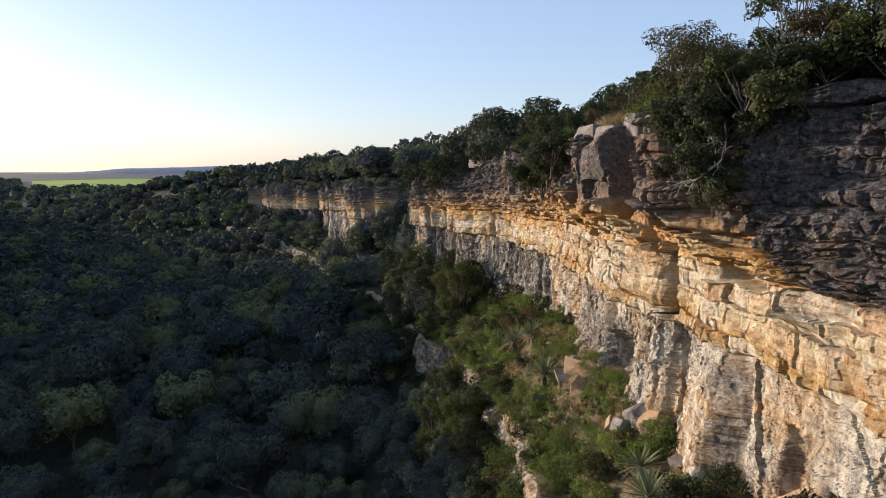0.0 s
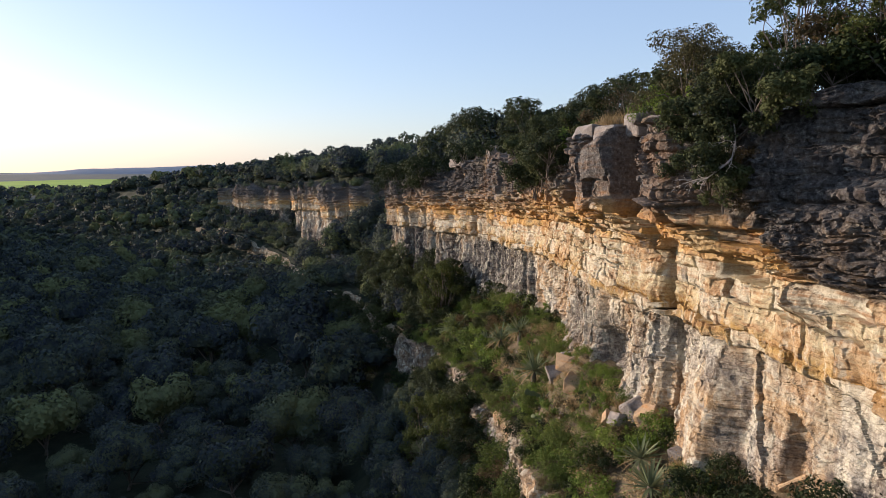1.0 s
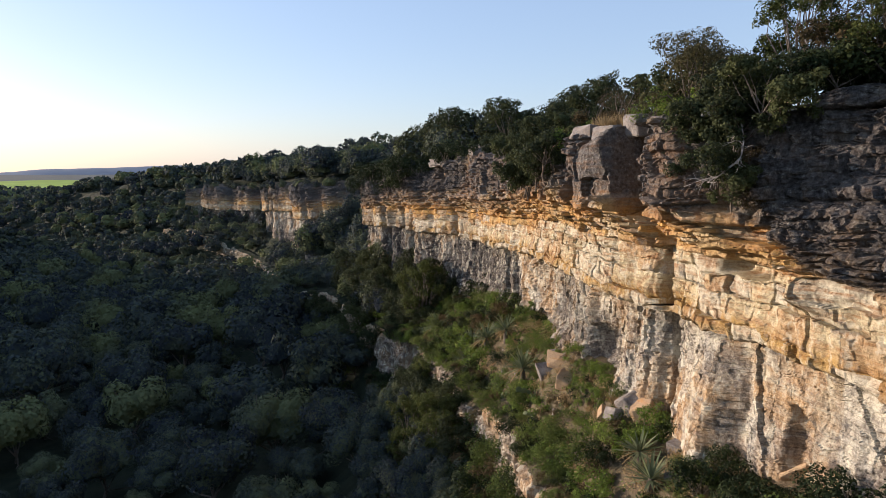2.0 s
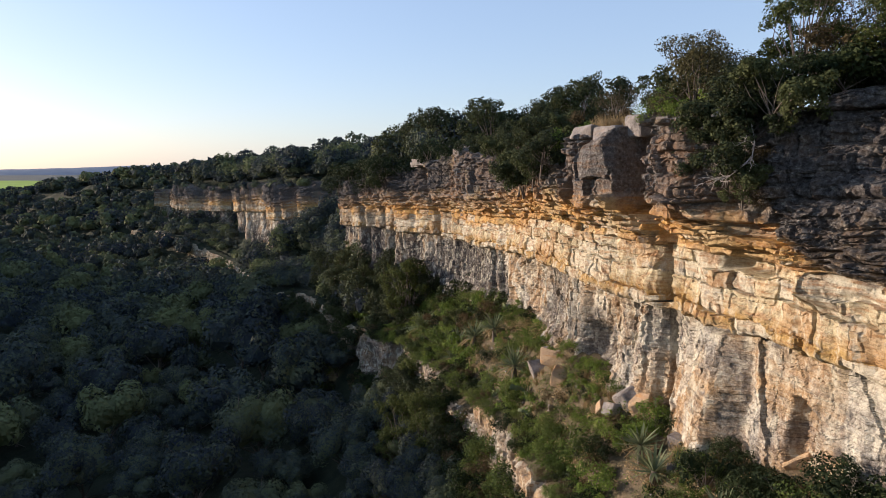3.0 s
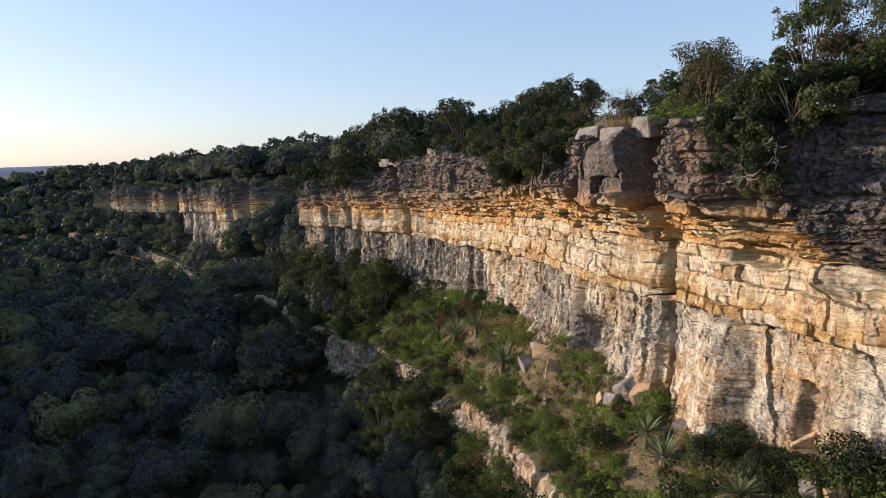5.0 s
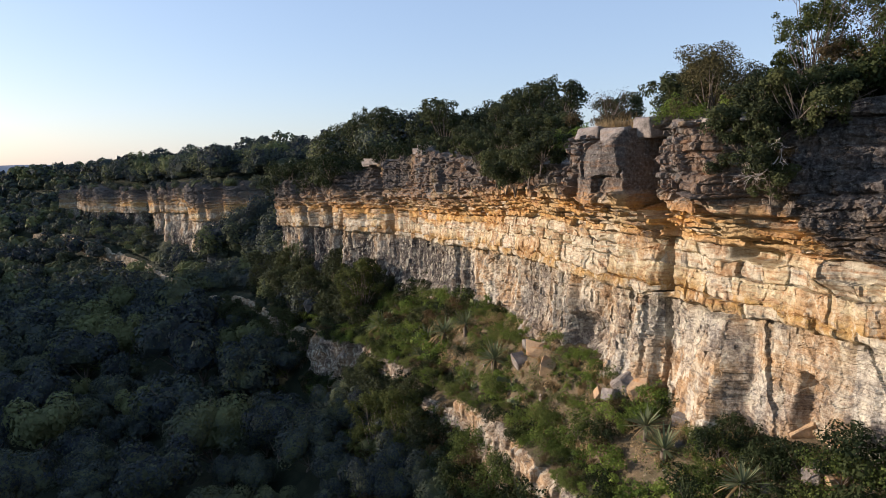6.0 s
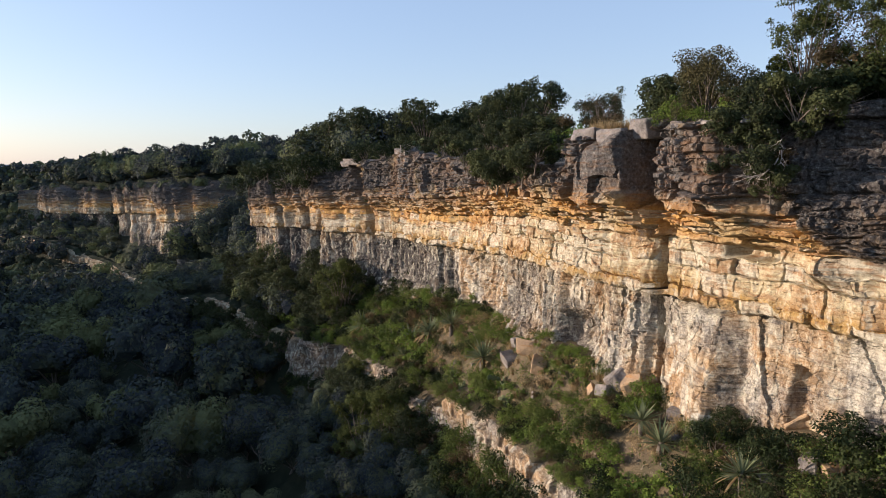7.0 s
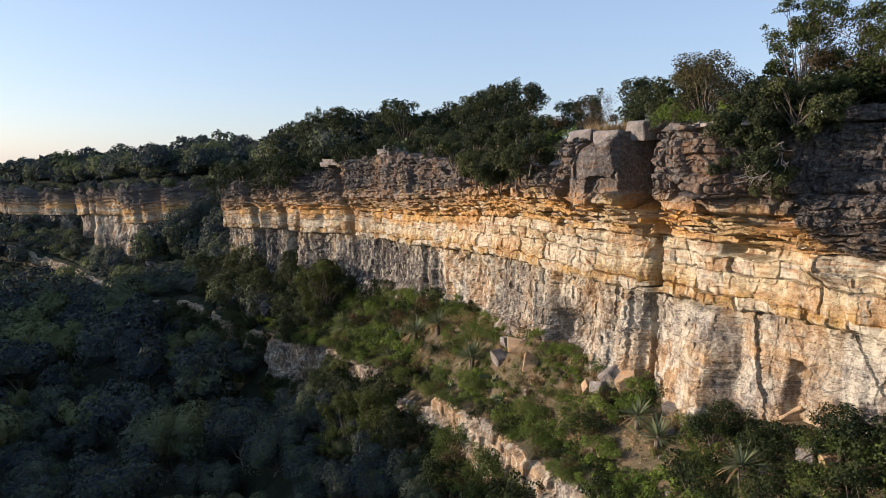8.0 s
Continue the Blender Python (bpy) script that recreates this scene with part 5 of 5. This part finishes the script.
def pear_cactus(seed, pads):
    r = random.Random(seed)
    ob = tagged(new("prickly_pear"), "clump of flat green prickly pear cactus pads", "cactus", "prickly pears")
    bm = bmesh.new()
    bmesh.ops.create_uvsphere(bm, u_segments=12, v_segments=8, radius=0.13)
    for p in bm.verts:
        p.co = Vector((p.co.x * (0.85 + 0.25 * (p.co.z > 0)), p.co.y * 0.17, p.co.z * 1.15 + 0.14))
    for f in bm.faces:
        f.smooth = True
    me = bpy.data.meshes.new("pad")
    bm.to_mesh(me)
    bm.free()
    me.materials.append(CACTUS)
    spots_ = [Matrix.Identity(4)]
    for k in range(pads):
        m = r.choice(spots_[-8:]) if k > 3 else Matrix.Translation((r.uniform(-0.3, 0.3), r.uniform(-0.3, 0.3), 0))
        m = m @ (Matrix.Translation((0, 0, 0.22)) if k > 3 else Matrix()) @ pose(0, 0, 0, r.uniform(-35, 35), r.uniform(-50, 50), r.uniform(0, 180))
        spots_.append(m)
        child("pad", me, ob).matrix_basis = m
    return ob


pears = Bed([pear_cactus(5, 16), pear_cactus(6, 14)])
for x, y, h, z in [(x, y, 0.95 * h, None) for x, y, h in PEAR_SPOTS] + [(6.9, 43.4, 1.2, None), (5.3, 48.8, 1.3, 31.1)]:
    pears.put(x, y, h, z)


def grass_tuft(seed, count, height):
    r = random.Random(seed)
    v, q = [], []
    for k in range(count):
        a, lean = r.uniform(0, 6.283), r.uniform(0.1, 0.9)
        out = Vector((math.cos(a) * lean, math.sin(a) * lean, 1)).normalized()
        blade(v, q, Vector((math.cos(a), math.sin(a), 0)) * r.uniform(0, 0.12), out, height * r.uniform(0.6, 1.1), 0.014, r.uniform(0.1, 0.5))
    return tagged(new("grass_tuft", np_mesh("grass_tuft", v, q, STRAW)), "tuft of dry straw-coloured grass", "grass", "dry grass tufts")


tufts = Bed([grass_tuft(8, 75, 0.55), grass_tuft(9, 65, 0.45)])
for k in range(16):
    tufts.put(5.4 + 0.9 * beds.random(), 21.2 + 3.0 * beds.random(), 0.8 + 0.5 * beds.random(), 31.35 + 0.05 * beds.random())
for x, y in beds.uniform((3.4, 13), (8.6, 44), (330, 2)):
    if X_LIP(y) - 0.1 < x < X_LOW(y) - 0.3:
        tufts.put(x, y, 0.7 + 0.6 * beds.random())


# ---- loose rocks ----
def rock(name, seed, size, mat, label, category="rock", group="", sharp=0.25):
    """An angular block: a hull of jittered box corners with broken edges."""
    r = random.Random(seed)
    bm = bmesh.new()
    for sx in (-1, 1):
        for sy in (-1, 1):
            for sz in (-1, 1):
                for k in range(3):
                    bm.verts.new([0.5 * a * b2 * r.uniform(1 - sharp, 1.0) for a, b2 in zip((sx, sy, sz), size)])
    lean_x, lean_y = r.uniform(-0.5, 0.5) * sharp * 1.6, r.uniform(-0.5, 0.5) * sharp * 1.6
    for p in bm.verts:
        p.co.x += lean_x * p.co.z
        p.co.y += lean_y * p.co.z
        p.co.z += 0.5 * lean_y * p.co.x
    bmesh.ops.remove_doubles(bm, verts=bm.verts[:], dist=0.16 * min(size))
    hull = bmesh.ops.convex_hull(bm, input=bm.verts)
    bmesh.ops.delete(bm, geom=list(set(hull["geom_interior"] + hull["geom_unused"])), context="VERTS")
    bmesh.ops.dissolve_limit(bm, angle_limit=radians(9), verts=bm.verts, edges=bm.edges)
    bmesh.ops.bevel(bm, geom=bm.edges[:], offset=0.05 * min(size), segments=1, affect="EDGES", clamp_overlap=True)
    bmesh.ops.triangulate(bm, faces=bm.faces[:])
    bmesh.ops.subdivide_edges(bm, edges=bm.edges[:], cuts=2 if max(size) > 1.2 else 1, use_grid_fill=True)
    for p in bm.verts:
        p.co += noise.noise_vector(p.co * (2.5 / min(size)) + Vector((seed, 0, 0))) * 0.05 * min(size) + noise.noise_vector(p.co * (8 / min(size))) * 0.018 * min(size)
    me = bpy.data.meshes.new(name)
    bm.to_mesh(me)
    bm.free()
    me.materials.append(mat)
    return tagged(new(name, me), label, category, group)


rocks = Bed([rock("boulder", 30 + k, (1.0, 0.75 + 0.1 * k, 0.8), (GREY_STONE, WARM_STONE, GREY_STONE, WARM_STONE)[k], ("grey weathered limestone boulder on the bench", "fresh tan limestone block fallen from the cliff")[k % 2], "rock", "fallen rocks", 0.42) for k in range(4)])
for x, y, h in BLOCK_SPOTS:
    stone = rocks.put(x, y, 1.15 * h, None, -0.10 * h)
    stone.matrix_basis = stone.matrix_basis @ pose(0, 0, 0, 14 + 20 * math.sin(7 * x), 18 * math.cos(5 * y), 0)
for x, y in beds.uniform((-2, 13), (8.6, 52), (190, 2)):
    if x < X_LOW(y) - 0.2:
        rocks.put(x, y, 0.12 + 0.35 * beds.random() ** 2, None, -0.04)

# the big slabs and blocks of the overhanging caprock
def cap_block(name, seed, x, y, z, size, turn, mat, sharp=0.2, tilt=0.0):
    ob = rock(name, seed, size, mat, "", sharp=sharp)
    for key in ("category", "group"):
        if key in ob:
            del ob[key]
    ob.parent = cliff
    ob.matrix_basis = pose(x, y, z, tilt, 0, turn)
    return ob


cap_block("slab", 61, 5.55, 23.45, 31.2, (1.7, 1.25, 0.5), 22, GREY_STONE, 0.32)
cap_block("slab", 62, 5.95, 22.2, 31.22, (1.7, 1.35, 0.55), 18, GREY_STONE, 0.34)
cap_block("block", 63, 6.3, 20.95, 31.35, (1.3, 1.0, 0.8), 10, GREY_STONE, 0.38)
cap_block("slab", 66, 3.6, 62.4, 30.45, (1.6, 2.2, 0.6), 25, GREY_STONE, 0.35)
cap_block("slab", 67, 3.3, 64.0, 30.35, (1.5, 1.4, 0.55), 25, GREY_STONE, 0.35)
for k in range(7):
    y = 48.6 + 0.55 * k
    cap_block("block", 120 + k, float(X_CAP(y)) + 0.3 + 0.4 * (k % 3), y, float(Z_TOP(y)) + 0.12 + 0.18 * (k % 2), (0.9, 0.5 + 0.1 * (k % 3), 0.55), 50 * k, GREY_STONE, 0.4)
for k in range(26):
    cap_block("block", 80 + k, 5.75 + 0.5 * beds.random(), 15.4 + 4.0 * beds.random(), 31.15 + 0.2 * beds.random(), (0.4, 0.3 + 0.25 * beds.random(), 0.28), 180 * beds.random(), GREY_STONE, 0.3)


# bleached dead branches hanging from the bush on the rock
def dead_branch(seed):
    r = random.Random(seed)
    pieces = []

    def grow(p, d, length, rad, depth):
        pts = [p]
        for k in range(3):
            d = (d + Vector([r.uniform(-0.45, 0.45) for _ in range(3)])).normalized()
            pts.append(pts[-1] + d * length / 3)
        pieces.append(tube(pts, [rad, rad * 0.85, rad * 0.7, rad * 0.5], 5))
        if depth:
            for k in range(3):
                grow(pts[1 + k % 3], (d + Vector([r.uniform(-0.9, 0.9) for _ in range(3)])).normalized(), length * 0.62, rad * 0.6, depth - 1)
    grow(Vector((0, 0, 0)), Vector((-0.5, -0.2, -0.9)), 0.8, 0.022, 3)
    v, q = merged(pieces)
    return tagged(new("dead_branch", np_mesh("dead_branch", v, q, DEAD_WOOD, True)), "bleached bare branch hanging down the dark rock", "branch", "dead branches")


for k, (x, y, z) in enumerate(((6.1, 14.7, 30.2), (5.9, 15.5, 30.6), (6.2, 14.9, 31.0))):
    dead_branch(200 + k).matrix_basis = pose(x, y, z, 0, 0, 40 * k)
